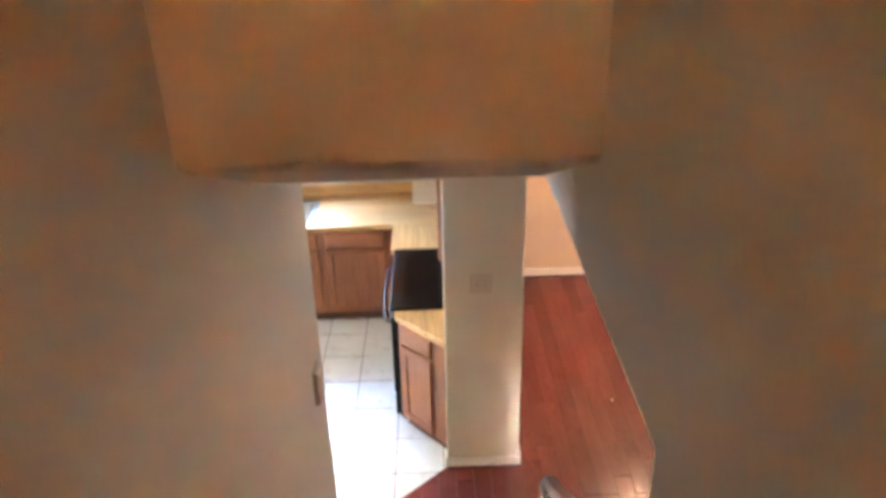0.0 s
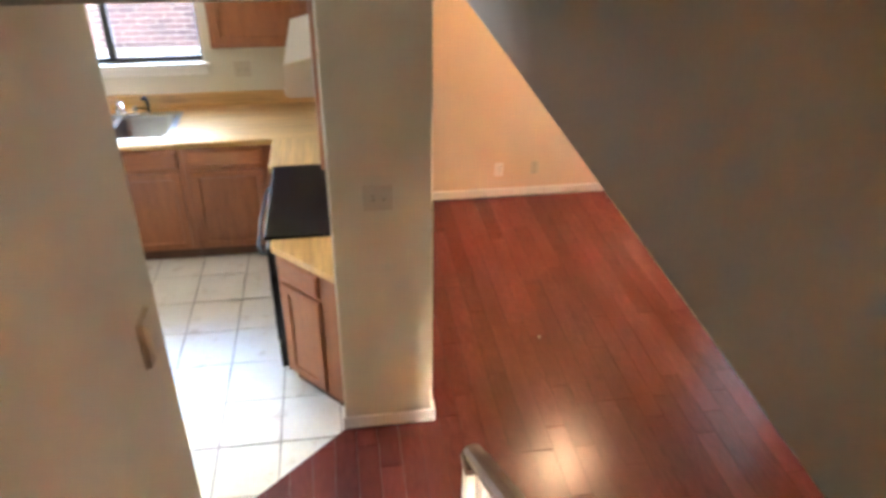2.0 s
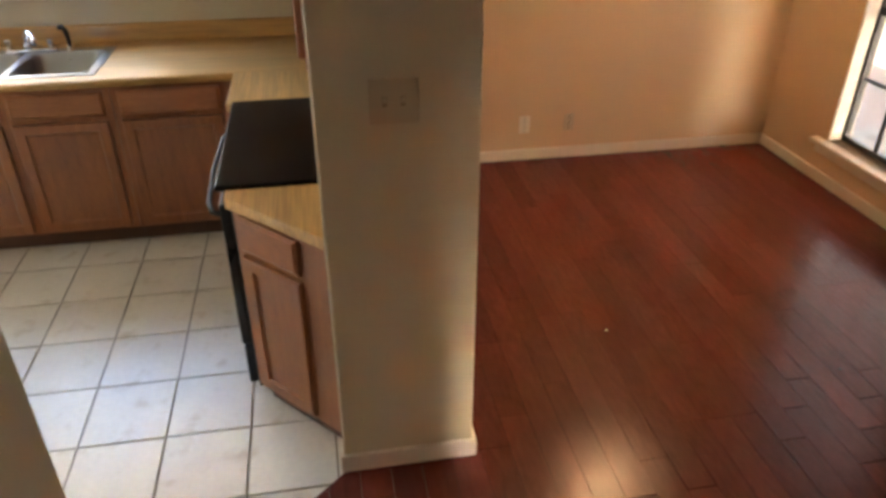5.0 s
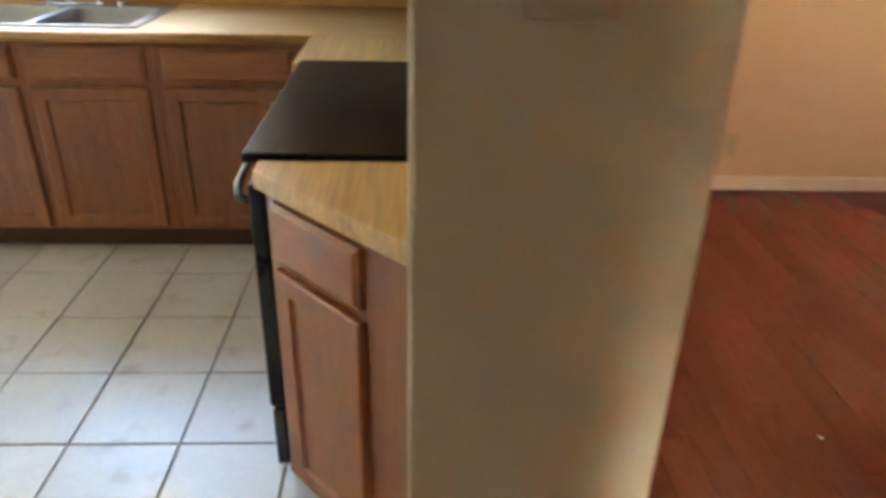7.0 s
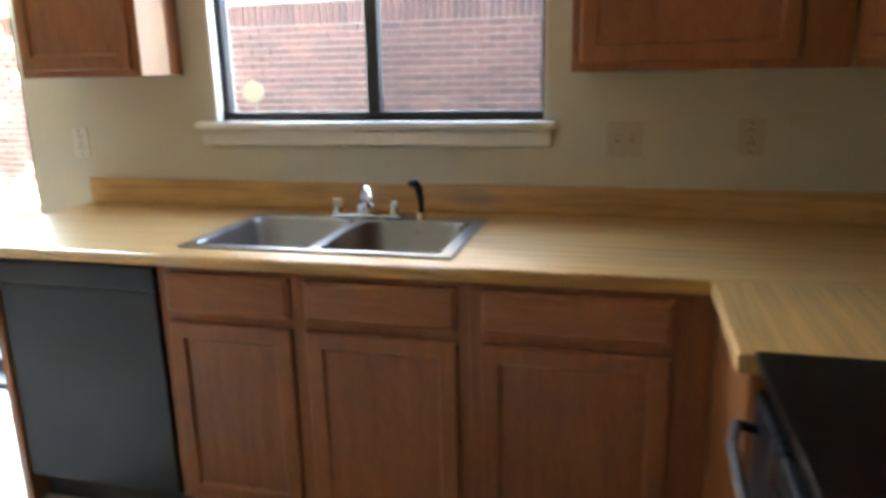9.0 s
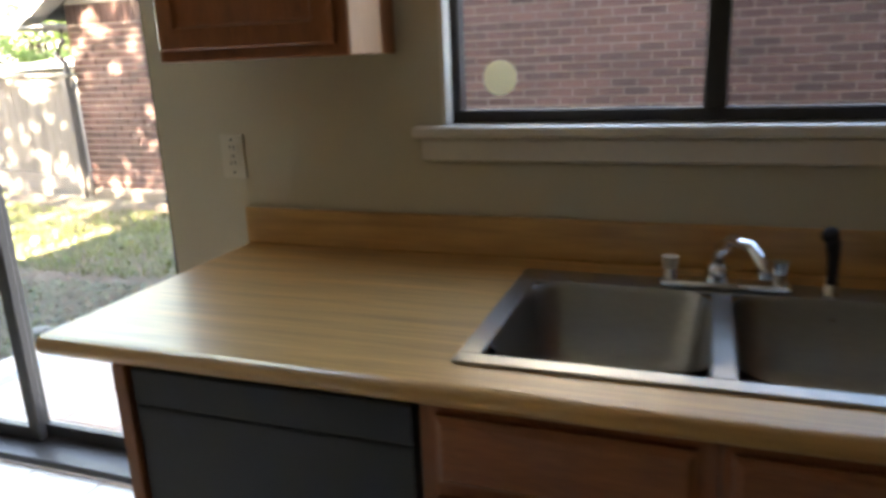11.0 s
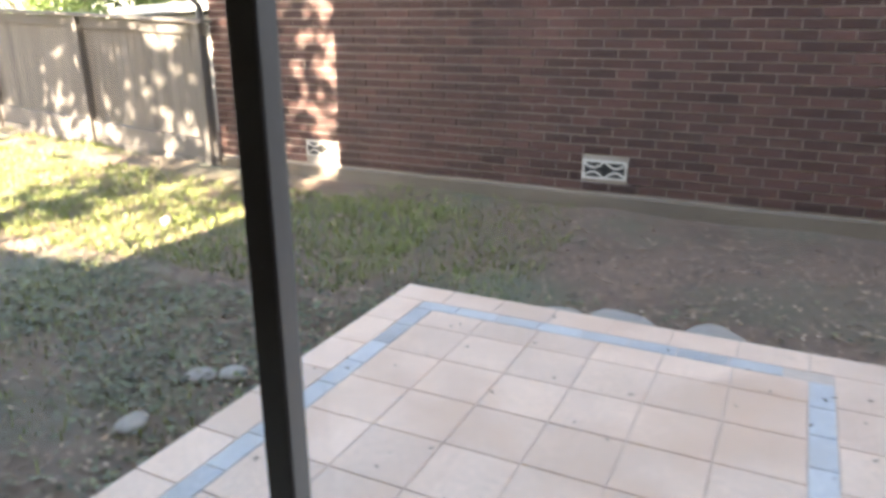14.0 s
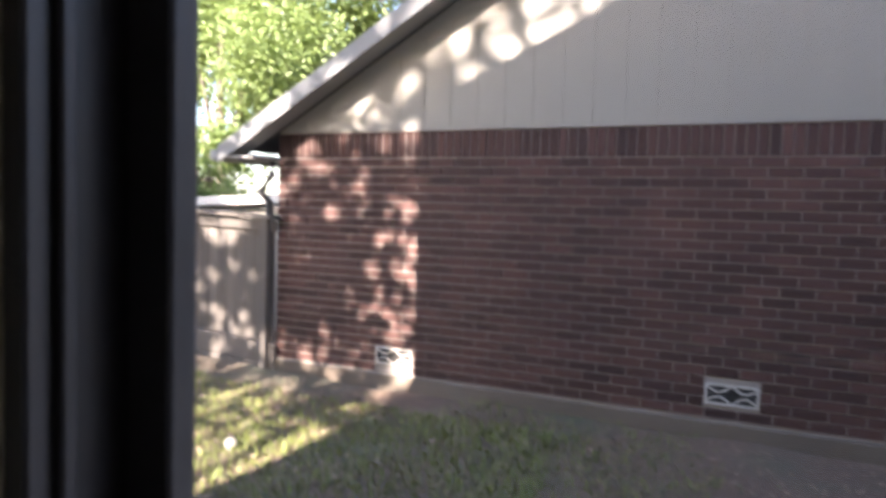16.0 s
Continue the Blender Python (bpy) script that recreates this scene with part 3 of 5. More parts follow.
ea, eb = PA + out * 0.028, PB + out * 0.028
prism(bm, [(-0.352, 4.117), (-0.352, 4.098), (ea.x + 0.004, ea.y - 0.006), (-0.047, 3.735), (-0.047, 3.802), (0.216, 3.802), (0.216, 4.117)], TOPZ, CT, bev=0.003)
ew = thing("end_worktop", (-0.1, 3.95, TOPZ), "angled end piece of butcher block laminate worktop", "worktop")
part("slab", bm, M["counter_y"], ew)

# ---- sink and tap ----
sink = thing("sink", (-1.48, 5.78, CT), "double bowl stainless steel sink set in the worktop", "sink")


def bowl(bm, x0, x1, y0, y1, top, depth):
    rings = []
    for z, ins, r in ((top, 0, 0.065), (top - 0.01, 0.006, 0.065), (top - depth + 0.03, 0.02, 0.065), (top - depth, 0.05, 0.065)):
        ringv = []
        for cx, cy, a0 in ((x1 - r - ins, y1 - r - ins, 0), (x0 + r + ins, y1 - r - ins, 90), (x0 + r + ins, y0 + r + ins, 180), (x1 - r - ins, y0 + r + ins, 270)):
            for k in range(5):
                a = radians(a0 + 22.5 * k)
                ringv.append(bm.verts.new((cx + r * math.cos(a), cy + r * math.sin(a), z)))
        rings.append(ringv)
    n = len(rings[0])
    for p, q in zip(rings, rings[1:]):
        for k in range(n):
            bm.faces.new((p[k], p[(k + 1) % n], q[(k + 1) % n], q[k]))
    bm.faces.new(rings[-1])
    return rings[0]


top = CT + 0.007
mid = (SX0 + SX1) / 2
for a, b in ((SX0 + 0.04, mid - 0.018), (mid + 0.018, SX1 - 0.04)):
    bm = bmesh.new()
    bowl(bm, a, b, SY0 + 0.035, SY1 - 0.085, top, 0.17)
    bo = part("bowl", bm, M["steel"], sink, "", True)
    bm = bmesh.new()
    cyl(bm, ((a + b) / 2, (SY0 + SY1) / 2 - 0.02, top - 0.168), 0.043, 0.04, 0.006)
    part("drain", bm, M["chrome"], bo)
bm = bmesh.new()
for b in ((SX0, SX1, SY0, SY0 + 0.036), (SX0, SX1, SY1 - 0.086, SY1), (SX0, SX0 + 0.041, SY0 + 0.036, SY1 - 0.086), (SX1 - 0.041, SX1, SY0 + 0.036, SY1 - 0.086), (mid - 0.019, mid + 0.019, SY0 + 0.036, SY1 - 0.086)):
    box(bm, b[0], b[1], b[2], b[3], CT, top, bev=0.002)
part("rim", bm, M["steel"], sink)
tap = thing("kitchen_tap", (-1.475, 5.985, CT), "low chrome two handle kitchen tap on the sink rim", "tap")
tx, ty = -1.475, 5.985
bm = bmesh.new()
box(bm, tx - 0.125, tx + 0.125, ty - 0.026, ty + 0.026, top, top + 0.016, bev=0.009, seg=3)
part("deck_plate", bm, M["chrome"], tap)
bm = bmesh.new()
cyl(bm, (tx - 0.015, ty, top + 0.032), 0.022, 0.017, 0.035)
part("body", bm, M["chrome"], tap, "", True)
bm = bmesh.new()
sx = tx - 0.015
tube(bm, [(sx, ty, top + 0.045), (sx + 0.004, ty - 0.012, top + 0.085), (sx + 0.025, ty - 0.045, top + 0.112), (sx + 0.055, ty - 0.09, top + 0.112), (sx + 0.075, ty - 0.125, top + 0.088), (sx + 0.08, ty - 0.135, top + 0.062)], [0.013, 0.013, 0.012, 0.012, 0.011, 0.012], 12)
part("spout", bm, M["chrome"], tap, "", True)
for k, mm in ((-0.105, M["tanplastic"]), (0.10, M["chrome"])):
    bm = bmesh.new()
    cyl(bm, (tx + k, ty, top + 0.026), 0.016, 0.012, 0.022)
    stem = part("stem", bm, M["chrome"], tap)
    bm = bmesh.new()
    cyl(bm, (tx + k, ty, top + 0.048), 0.014, 0.018, 0.026, "z", 8)
    part("handle", bm, mm, stem)
sp = thing("side_spray", (-1.283, 5.985, CT), "black side spray in a chrome holder beside the tap", "spray")
bm = bmesh.new()
cyl(bm, (-1.283, 5.985, top + 0.012), 0.018, 0.013, 0.022)
part("holder", bm, M["chrome"], sp, "chrome holder")
bm = bmesh.new()
tube(bm, [(-1.283, 5.985, top + 0.022), (-1.284, 5.985, top + 0.07), (-1.288, 5.98, top + 0.105), (-1.296, 5.965, top + 0.125), (-1.304, 5.945, top + 0.125)], [0.009, 0.011, 0.014, 0.015, 0.012], 10)
part("spray_head", bm, M["blackplastic"], sp, "", True)

# ---- range ----
rg = thing("range", (-0.06, 4.53, 0), "black freestanding electric range with smooth glass top", "range")
RY0, RY1 = 4.120, 4.985
part("body", cbox(-0.345, 0.210, RY0, RY1, 0.05, CT - 0.01, bev=0.004), M["black"], rg)
part("cooktop", cbox(-0.388, 0.145, RY0 + 0.002, RY1 - 0.002, CT - 0.010, CT + 0.012, bev=0.006, seg=2), M["cooktop"], rg)
dr = part("oven_door", cbox(-0.383, -0.347, RY0 + 0.008, RY1 - 0.008, 0.255, CT - 0.06, bev=0.006, seg=2), M["black"], rg)
part("window", cbox(-0.387, -0.383, RY0 + 0.14, RY1 - 0.14, 0.36, 0.64, bev=0.001), M["cooktop"], dr)
bm = bmesh.new()
hz = CT - 0.105
tube(bm, [(-0.383, RY0 + 0.05, hz - 0.01), (-0.415, RY0 + 0.055, hz), (-0.432, RY0 + 0.13, hz), (-0.442, (RY0 + RY1) / 2, hz), (-0.432, RY1 - 0.13, hz), (-0.415, RY1 - 0.055, hz), (-0.383, RY1 - 0.05, hz - 0.01)], 0.0095, 10)
part("handle", bm, M["blackplastic"], dr, "", True)
part("storage_drawer", cbox(-0.378, -0.347, RY0 + 0.008, RY1 - 0.008, 0.07, 0.245, bev=0.005, seg=2), M["black"], rg)
bm = bmesh.new()
prof = [(0.135, CT + 0.012), (0.210, CT + 0.012), (0.210, CT + 0.225), (0.185, CT + 0.23), (0.160, CT + 0.20)]
va = [bm.verts.new((x, RY0 + 0.004, z)) for x, z in prof]
vb = [bm.verts.new((x, RY1 - 0.004, z)) for x, z in prof]
for k in range(len(prof)):
    j = (k + 1) % len(prof)
    bm.faces.new((va[k], va[j], vb[j], vb[k]))
bm.faces.new(va), bm.faces.new(vb[::-1])
bg = part("backguard", bm, M["black"], rg)
for y in (RY0 + 0.09, RY0 + 0.19, RY1 - 0.19, RY1 - 0.09):
    bm = bmesh.new()
    cyl(bm, (0.138, y, CT + 0.125), 0.021, 0.018, 0.028, "x", 20)
    part("knob", bm, M["blackplastic"], bg)
part("clock_display", cbox(0.136, 0.146, 4.50, 4.60, CT + 0.115, CT + 0.150), M["display"], bg, "blue lit clock display")

# ---- range hood and upper cabinets ----
hd = thing("range_hood", (0.05, 4.53, 1.64), "cream painted under-cabinet range hood", "hood")
bm = bmesh.new()
prof = [(-0.205, 1.625), (-0.195, 1.615), (0.216, 1.615), (0.216, 1.80), (-0.06, 1.80), (-0.205, 1.765)]
va = [bm.verts.new((x, RY0 + 0.01, z)) for x, z in prof]
vb = [bm.verts.new((x, RY1 - 0.005, z)) for x, z in prof]
for k in range(len(prof)):
    j = (k + 1) % len(prof)
    bm.faces.new((va[k], va[j], vb[j], vb[k]))
bm.faces.new(va), bm.faces.new(vb[::-1])
part("shell", bm, M["plastic"], hd)
part("filter", cbox(-0.08, 0.2, RY0 + 0.15, RY1 - 0.15, 1.607, 1.615), M["steel"], hd)
part("front_lip", cbox(-0.211, -0.203, RY0 + 0.01, RY1 - 0.005, 1.625, 1.650, bev=0.002), M["plastic"], hd)


def upper_place(u, d, z):
    return (u, 5.90 - d, z)


def upper_unit(x0, x1, doors, label, z0=1.37, z1=2.13):
    c = thing("upper_cabinet", ((x0 + x1) / 2, 6.05, z0), label, "cabinet", "kitchen upper cabinets")
    part("body", cbox(x0, x1, 5.90, YB - 0.002, z0, z1, bev=0.002), M["oak"], c)
    for a, b in doors:
        front_panel("door", c, a, b, z0 + 0.025, z1 - 0.025, upper_place, True)
    return c


cL = upper_unit(-2.72, -2.235, [(-2.705, -2.262)], "oak upper cabinet between sink window and patio door", 1.385)
cR = upper_unit(-0.79, -0.052, [(-0.765, -0.185)], "oak corner upper cabinet beside the sink window")
# thin strip carrying the lit front part of the side in its colour
part("edge_strip", cbox(-2.2345, -2.231, 5.905, 6.06, 1.388, 2.125), M["oak_lit"], cL, "lit part of the side panel, painted paler")


def side_place(u, d, z):
    return (-0.05 - d, u, z)


def side_unit(y0, y1, z0, doors, label):
    c = thing("upper_cabinet", (0.1, (y0 + y1) / 2, z0), label, "cabinet", "kitchen upper cabinets")
    part("body", cbox(-0.05, 0.216, y0, y1, z0, 2.13, bev=0.002), M["oak"], c)
    for a, b in doors:
        front_panel("door", c, a, b, z0 + 0.025, 2.105, side_place, True)
    return c


side_unit(4.988, 5.878, 1.37, [(4.965, 5.36), (5.385, 5.78)], "oak upper cabinet over the worktop beside the hood")
side_unit(RY0 + 0.005, RY1, 1.805, [(RY0 + 0.02, 4.52), (4.55, RY1 - 0.02)], "short oak cabinet over the range hood")
side_unit(3.802, RY0, 1.37, [(3.82, RY0 - 0.018)], "narrow oak upper cabinet beside the wall end")

# ---- stair balustrade ----
NX, NY = 0.405, 2.63
bal = thing("balustrade", (NX, 2.0, 0), "stained handrail on white balusters beside the lower stairs", "railing")
bm = bmesh.new()
box(bm, NX - 0.036, NX + 0.036, NY - 0.036, NY + 0.036, 0.0, 0.80, bev=0.006, seg=2)
nw = part("newel_post", bm, M["trim"], bal)
part("newel_cap", cbox(NX - 0.044, NX + 0.044, NY - 0.044, NY + 0.044, 0.80, 0.83, bev=0.008, seg=2), M["rail"], nw, "stained wooden cap")
SL = RISE / RUN
bm = bmesh.new()
y_top = 1.20
prof = [(-0.03, 0.0), (0.03, 0.0), (0.034, 0.03), (0.024, 0.052), (0.0, 0.058), (-0.024, 0.052), (-0.034, 0.03)]
va = [bm.verts.new((NX + u, NY + 0.05, 0.795 + w)) for u, w in prof]
vb = [bm.verts.new((NX + u, y_top, 0.795 + (NY + 0.05 - y_top) * SL + w)) for u, w in prof]
for k in range(len(prof)):
    j = (k + 1) % len(prof)
    bm.faces.new((va[k], va[j], vb[j], vb[k]))
bm.faces.new(va), bm.faces.new(vb[::-1])
part("handrail", bm, M["rail"], bal)
bm = bmesh.new()
va = [bm.verts.new((NX + u, 2.62, z)) for u, z in ((-0.03, 0.09), (0.03, 0.09), (0.03, 0.12), (-0.03, 0.12))]
vb = [bm.verts.new((NX + u, y_top, z + (2.62 - y_top) * SL)) for u, z in ((-0.03, 0.09), (0.03, 0.09), (0.03, 0.12), (-0.03, 0.12))]
for k in range(4):
    bm.faces.new((va[k], va[(k + 1) % 4], vb[(k + 1) % 4], vb[k]))
bm.faces.new(va), bm.faces.new(vb[::-1])
part("shoe_rail", bm, M["trim"], bal)
y = 2.52
while y > y_top + 0.03:
    zz = (2.62 - y) * SL
    part("baluster", cbox(NX - 0.016, NX + 0.016, y - 0.016, y + 0.016, 0.10 + zz, 0.80 + zz + 0.02), M["trim"], bal)
    y -= 0.105
structure("stair_side", cbox(XR + 0.002, XR + 0.14, 1.18, 2.74, 0.0, 0.06), M["trim"], "white painted stair side trim", "trim")

# ---- plates, outlets and fittings ----


def wall_plate(name, centre, w, h, axis, material, label, kind="outlet", group=""):
    """A switch or outlet plate on a wall; axis is the way that it faces."""
    cx, cy, cz = centre
    t = thing(name, centre, label, "switch" if kind == "switch" else "outlet", group)
    s = {"-y": (1, -1), "+x": (0, 1), "-x": (0, -1)}[axis]

    def slab(u0, u1, d0, d1, z0, z1, bev):
        if s[0]:
            return cbox(cx + u0, cx + u1, cy - d1, cy - d0, cz + z0, cz + z1, bev=bev)
        a, b = sorted((cx + s[1] * d0, cx + s[1] * d1))
        return cbox(a, b, cy + u0, cy + u1, cz + z0, cz + z1, bev=bev)

    plate = part("plate", slab(-w / 2, w / 2, 0.0, 0.006, -h / 2, h / 2, 0.0025), material, t)
    if kind == "switch":
        for u in (-0.024, 0.024):
            part("switch_slot", slab(u - 0.006, u + 0.006, 0.006, 0.0075, -0.013, 0.013, 0), M["toggle"], plate)
            part("toggle", slab(u - 0.004, u + 0.004, 0.0075, 0.018, -0.002, 0.010, 0.001), material, plate)
    elif kind == "rocker":
        for u in (-0.024, 0.024):
            part("rocker", slab(u - 0.016, u + 0.016, 0.006, 0.010, -0.033, 0.033, 0.001), material, plate)
    else:
        for z in (-0.021, 0.021):
            face = part("socket", slab(-0.017, 0.017, 0.006, 0.0085, z - 0.015, z + 0.015, 0.001), material, plate)
            part("slot", slab(-0.008, -0.005, 0.0085, 0.0092, z - 0.003, z + 0.009, 0), M["slot"], face)
            part("slot", slab(0.005, 0.008, 0.0085, 0.0092, z - 0.003, z + 0.009, 0), M["slot"], face)
        for z in (-0.045, 0.0, 0.045):
            part("screw", slab(-0.003, 0.003, 0.006, 0.0075, z - 0.003, z + 0.003, 0), M["slot"], plate)
    return t


wall_plate("light_switch", (0.166, 3.69, 1.312), 0.130, 0.125, "-y", M["tanplastic"], "tan double toggle switch plate on the wall end", "switch")
wall_plate("wall_outlet", (-2.731, YB, 1.135), 0.075, 0.120, "-y", M["plastic"], "white ground fault outlet above the worktop end")
wall_plate("wall_outlet", (-0.633, YB, 1.155), 0.115, 0.115, "-y", M["tanplastic"], "tan double switch plate above the worktop", "switch")
wall_plate("wall_outlet", (-0.25, YB, 1.16), 0.078, 0.115, "-y", M["tanplastic"], "tan outlet in the corner above the worktop")
wall_plate("wall_outlet", (1.286, YD, 0.245), 0.072, 0.115, "-y", M["trim"], "white outlet low on the dining room wall")
wall_plate("wall_outlet", (1.587, YD, 0.245), 0.072, 0.115, "-y", M["tanplastic"], "tan outlet low on the dining room wall")
wall_plate("wall_outlet", (XE, 4.28, 0.28), 0.072, 0.115, "-x", M["tanplastic"], "tan outlet low beside the dining window")
# thermostat on the stair wall
wp = thing("thermostat", (XL, 2.93, 1.23), "tan plastic thermostat cover on the stair wall", "thermostat")
part("back_plate", cbox(XL, XL + 0.006, 2.870, 2.990, 1.140, 1.320, bev=0.002), M["tanplastic"], wp)
bm = bmesh.new()
rings = [[bm.verts.new((XL + d, 2.93 + u * w, 1.23 + v * h)) for u, v in ((-1, -1), (1, -1), (1, 1), (-1, 1))] for d, w, h in ((0.006, 0.055, 0.085), (0.020, 0.055, 0.085), (0.034, 0.038, 0.060))]
for p, q in zip(rings, rings[1:]):
    for k in range(4):
        bm.faces.new((p[k], p[(k + 1) % 4], q[(k + 1) % 4], q[k]))
bm.faces.new(rings[-1])
bm.faces.new(rings[0][::-1])
bmesh.ops.recalc_face_normals(bm, faces=bm.faces)
part("cover", bm, M["tanplastic"], wp)

# ---- lamps ----
dl = thing("ceiling_lamp", (1.8, 5.3, CEIL), "lit warm glass ceiling lamp in the dining room", "lamp")
bm = bmesh.new()
cyl(bm, (1.8, 5.3, CEIL - 0.015), 0.09, 0.08, 0.03)
part("canopy", bm, M["rail"], dl)
bm = bmesh.new()
bmesh.ops.create_uvsphere(bm, u_segments=20, v_segments=10, radius=0.13, matrix=Matrix.Translation((1.8, 5.3, CEIL - 0.07)) @ Matrix.Diagonal((1, 1, 0.5, 1)))
part("shade", bm, M["lampglass"], dl, "", True)
lamp("dining_bulb", "POINT", 0.0130, (1.0, 0.64, 0.32), Matrix.Translation((1.8, 5.3, CEIL - 0.22)), 0.10)
ul = thing("ceiling_lamp", (-0.1, -1.8, 5.2), "lit warm glass ceiling lamp over the upper stairs", "lamp")
bm = bmesh.new()
cyl(bm, (-0.1, -1.8, 5.185), 0.09, 0.08, 0.03)
part("canopy", bm, M["rail"], ul)
bm = bmesh.new()
bmesh.ops.create_uvsphere(bm, u_segments=20, v_segments=10, radius=0.13, matrix=Matrix.Translation((-0.1, -1.8, 5.13)) @ Matrix.Diagonal((1, 1, 0.5, 1)))
part("shade", bm, M["dimglass"], ul, "", True)
lamp("hall_bulb", "POINT", 0.0043, (1.0, 0.38, 0.12), Matrix.Translation((-0.1, -1.8, 4.95)), 0.10)

# ---- neighbour's house ----
WY = 11.60          # face of the brick wall
BX0, BX1 = -8.93, 5.5
Z_E = 2.128         # top of the brickwork
nb = thing("neighbour_house", (-2.0, WY + 1, -0.2), "single storey brick house with grey siding gable", "house")
part("wall", cbox(BX0 + 0.012, BX1, WY + 0.012, WY + 0.20, -0.38, Z_E), M["mortar"], nb, "recessed mortar behind the brickwork")
part("side_wall", cbox(BX0 + 0.012, BX0 + 0.2, WY + 0.20, WY + 9, -0.38, Z_E), M["mortar"], nb)
bm = bmesh.new()
box(bm, BX0 - 0.03, BX1, WY - 0.035, WY + 0.10, -0.50, -0.14, bev=0.012, seg=2)
part("footing", bm, M["concrete"], nb, "weathered concrete footing")
SLOPE = 0.58
apex_x = -2.9
bm = bmesh.new()
zap = Z_E + (apex_x - BX0) * SLOPE
va = [bm.verts.new(p) for p in ((BX0, WY - 0.01, Z_E), (BX1, WY - 0.01, Z_E), (BX1, WY - 0.01, zap - (BX1 - apex_x) * SLOPE), (apex_x, WY - 0.01, zap))]
vb = [bm.verts.new((v.co.x, WY + 0.19, v.co.z)) for v in va]
bm.faces.new(va), bm.faces.new(vb[::-1])
for k in range(4):
    bm.faces.new((va[k], va[(k + 1) % 4], vb[(k + 1) % 4], vb[k]))
gable = part("gable", bm, M["siding"], nb, "vertical grey-beige siding panels")
x = BX0 + 0.35
k = 0
while x < BX1 - 0.1:
    top_z = zap - abs(x - apex_x) * SLOPE - 0.08
    if top_z > Z_E + 0.1:
        wdt = 0.018 if k % 2 == 0 else 0.006
        part("batten", cbox(x - wdt / 2, x + wdt / 2, WY - 0.016, WY - 0.009, Z_E + 0.005, top_z), M["siding"], gable)
    x += 0.255
    k += 1
# roof planes, rake board, soffit and gutter
OV, EX = 0.36, 0.45


def slab_along(bm, x0, z0, x1, z1, y0, y1, t):
    v = [bm.verts.new(p) for p in ((x0, y0, z0), (x1, y0, z1), (x1, y1, z1), (x0, y1, z0), (x0, y0, z0 + t), (x1, y0, z1 + t), (x1, y1, z1 + t), (x0, y1, z0 + t))]
    for q in ((0, 1, 2, 3), (4, 5, 6, 7), (0, 1, 5, 4), (1, 2, 6, 5), (2, 3, 7, 6), (3, 0, 4, 7)):
        bm.faces.new([v[i] for i in q])
    return bm


xl = BX0 - EX
zl = Z_E + 0.10 - EX * SLOPE
rf = part("roof", slab_along(bmesh.new(), xl, zl, apex_x, zl + (apex_x - xl) * SLOPE, WY - OV, WY + 9, 0.03), M["shingle"], nb, "dark asphalt shingle roof")
part("roof", slab_along(bmesh.new(), apex_x, zl + (apex_x - xl) * SLOPE, BX1 + 0.8, zl + (2 * apex_x - xl - BX1 - 0.8) * SLOPE, WY - OV, WY + 9, 0.03), M["shingle"], nb)
part("rake_board", slab_along(bmesh.new(), xl, zl - 0.15, apex_x, zl - 0.15 + (apex_x - xl) * SLOPE, WY - OV - 0.025, WY - OV - 0.002, 0.165), M["fascia"], rf, "weathered grey rake board")
part("soffit", slab_along(bmesh.new(), xl + 0.03, zl - 0.055, apex_x, zl - 0.055 + (apex_x - xl - 0.03) * SLOPE, WY - OV, WY - 0.012, 0.02), M["fascia"], rf)
part("eave_soffit", cbox(xl + 0.05, BX0 + 0.01, WY - OV, WY + 9, zl - 0.10, zl - 0.08), M["fascia"], rf)
part("gutter", cbox(xl - 0.10, xl - 0.002, WY - OV - 0.03, WY + 9, zl - 0.13, zl - 0.02, bev=0.02, seg=2), M["fascia"], rf, "grey metal gutter")
bm = bmesh.new()
tube(bm, [(xl + 0.45, WY - 0.10, zl - 0.12), (xl + 0.45, WY - 0.10, zl - 0.25), (BX0 - 0.16, WY - 0.08, zl - 0.42), (BX0 - 0.07, WY - 0.05, zl - 0.52), (BX0 - 0.07, WY - 0.05, -0.1)], 0.04, 8)
part("downpipe", bm, M["bronze"], nb, "dark downpipe at the corner")

# pierced vent blocks low in the wall


def vent_block(x, z, w=0.385, h=0.165):
    v = thing("vent_block", (x, WY, z), "pale pierced vent block low in the brick wall", "vent", "brick wall vents")
    f = 0.018
    y0, y1 = WY - 0.006, WY + 0.03
    # near-black sheet paints the shade inside the pierced holes
    part("backing", cbox(x, x + w, WY + 0.004, WY + 0.011, z, z + h), M["slot"], v)
    for nm, b in (("frame_bar", (x, x + w, z, z + f)), ("frame_bar", (x, x + w, z + h - f, z + h)), ("frame_bar", (x, x + f, z + f, z + h - f)), ("frame_bar", (x + w - f, x + w, z + f, z + h - f))):
        part(nm, cbox(b[0], b[1], y0, WY + 0.004, b[2], b[3], bev=0.003), M["ventblock"], v)
    for c in (0.25, 0.75):
        cx, cz = x + w * c, z + h / 2
        rx, rz = w / 4 - 0.006, h / 2 - f + 0.006
        for sgn in (-1, 1):
            bm = bmesh.new()
            pts = [(cx + rx * u, y0 + 0.006, cz + sgn * rz * (1 - 0.75 * (1 - u * u))) for u in (-1, -0.6, -0.2, 0.2, 0.6, 1)]
            tube(bm, pts, 0.008, 6)
            part("curved_bar", bm, M["ventblock"], v)
    return v


vent_block(-4.82, -0.011)
vent_block(-7.76, -0.045)
vent_block(-1.80, 0.0)

# ---- fence ----
F0, F1 = Vector((-8.94, 11.57)), Vector((-19.86, 12.81))
fd = (F1 - F0).normalized()
fn = Vector((fd.y, -fd.x))
if fn.y > 0:
    fn = -fn
fl = (F1 - F0).length
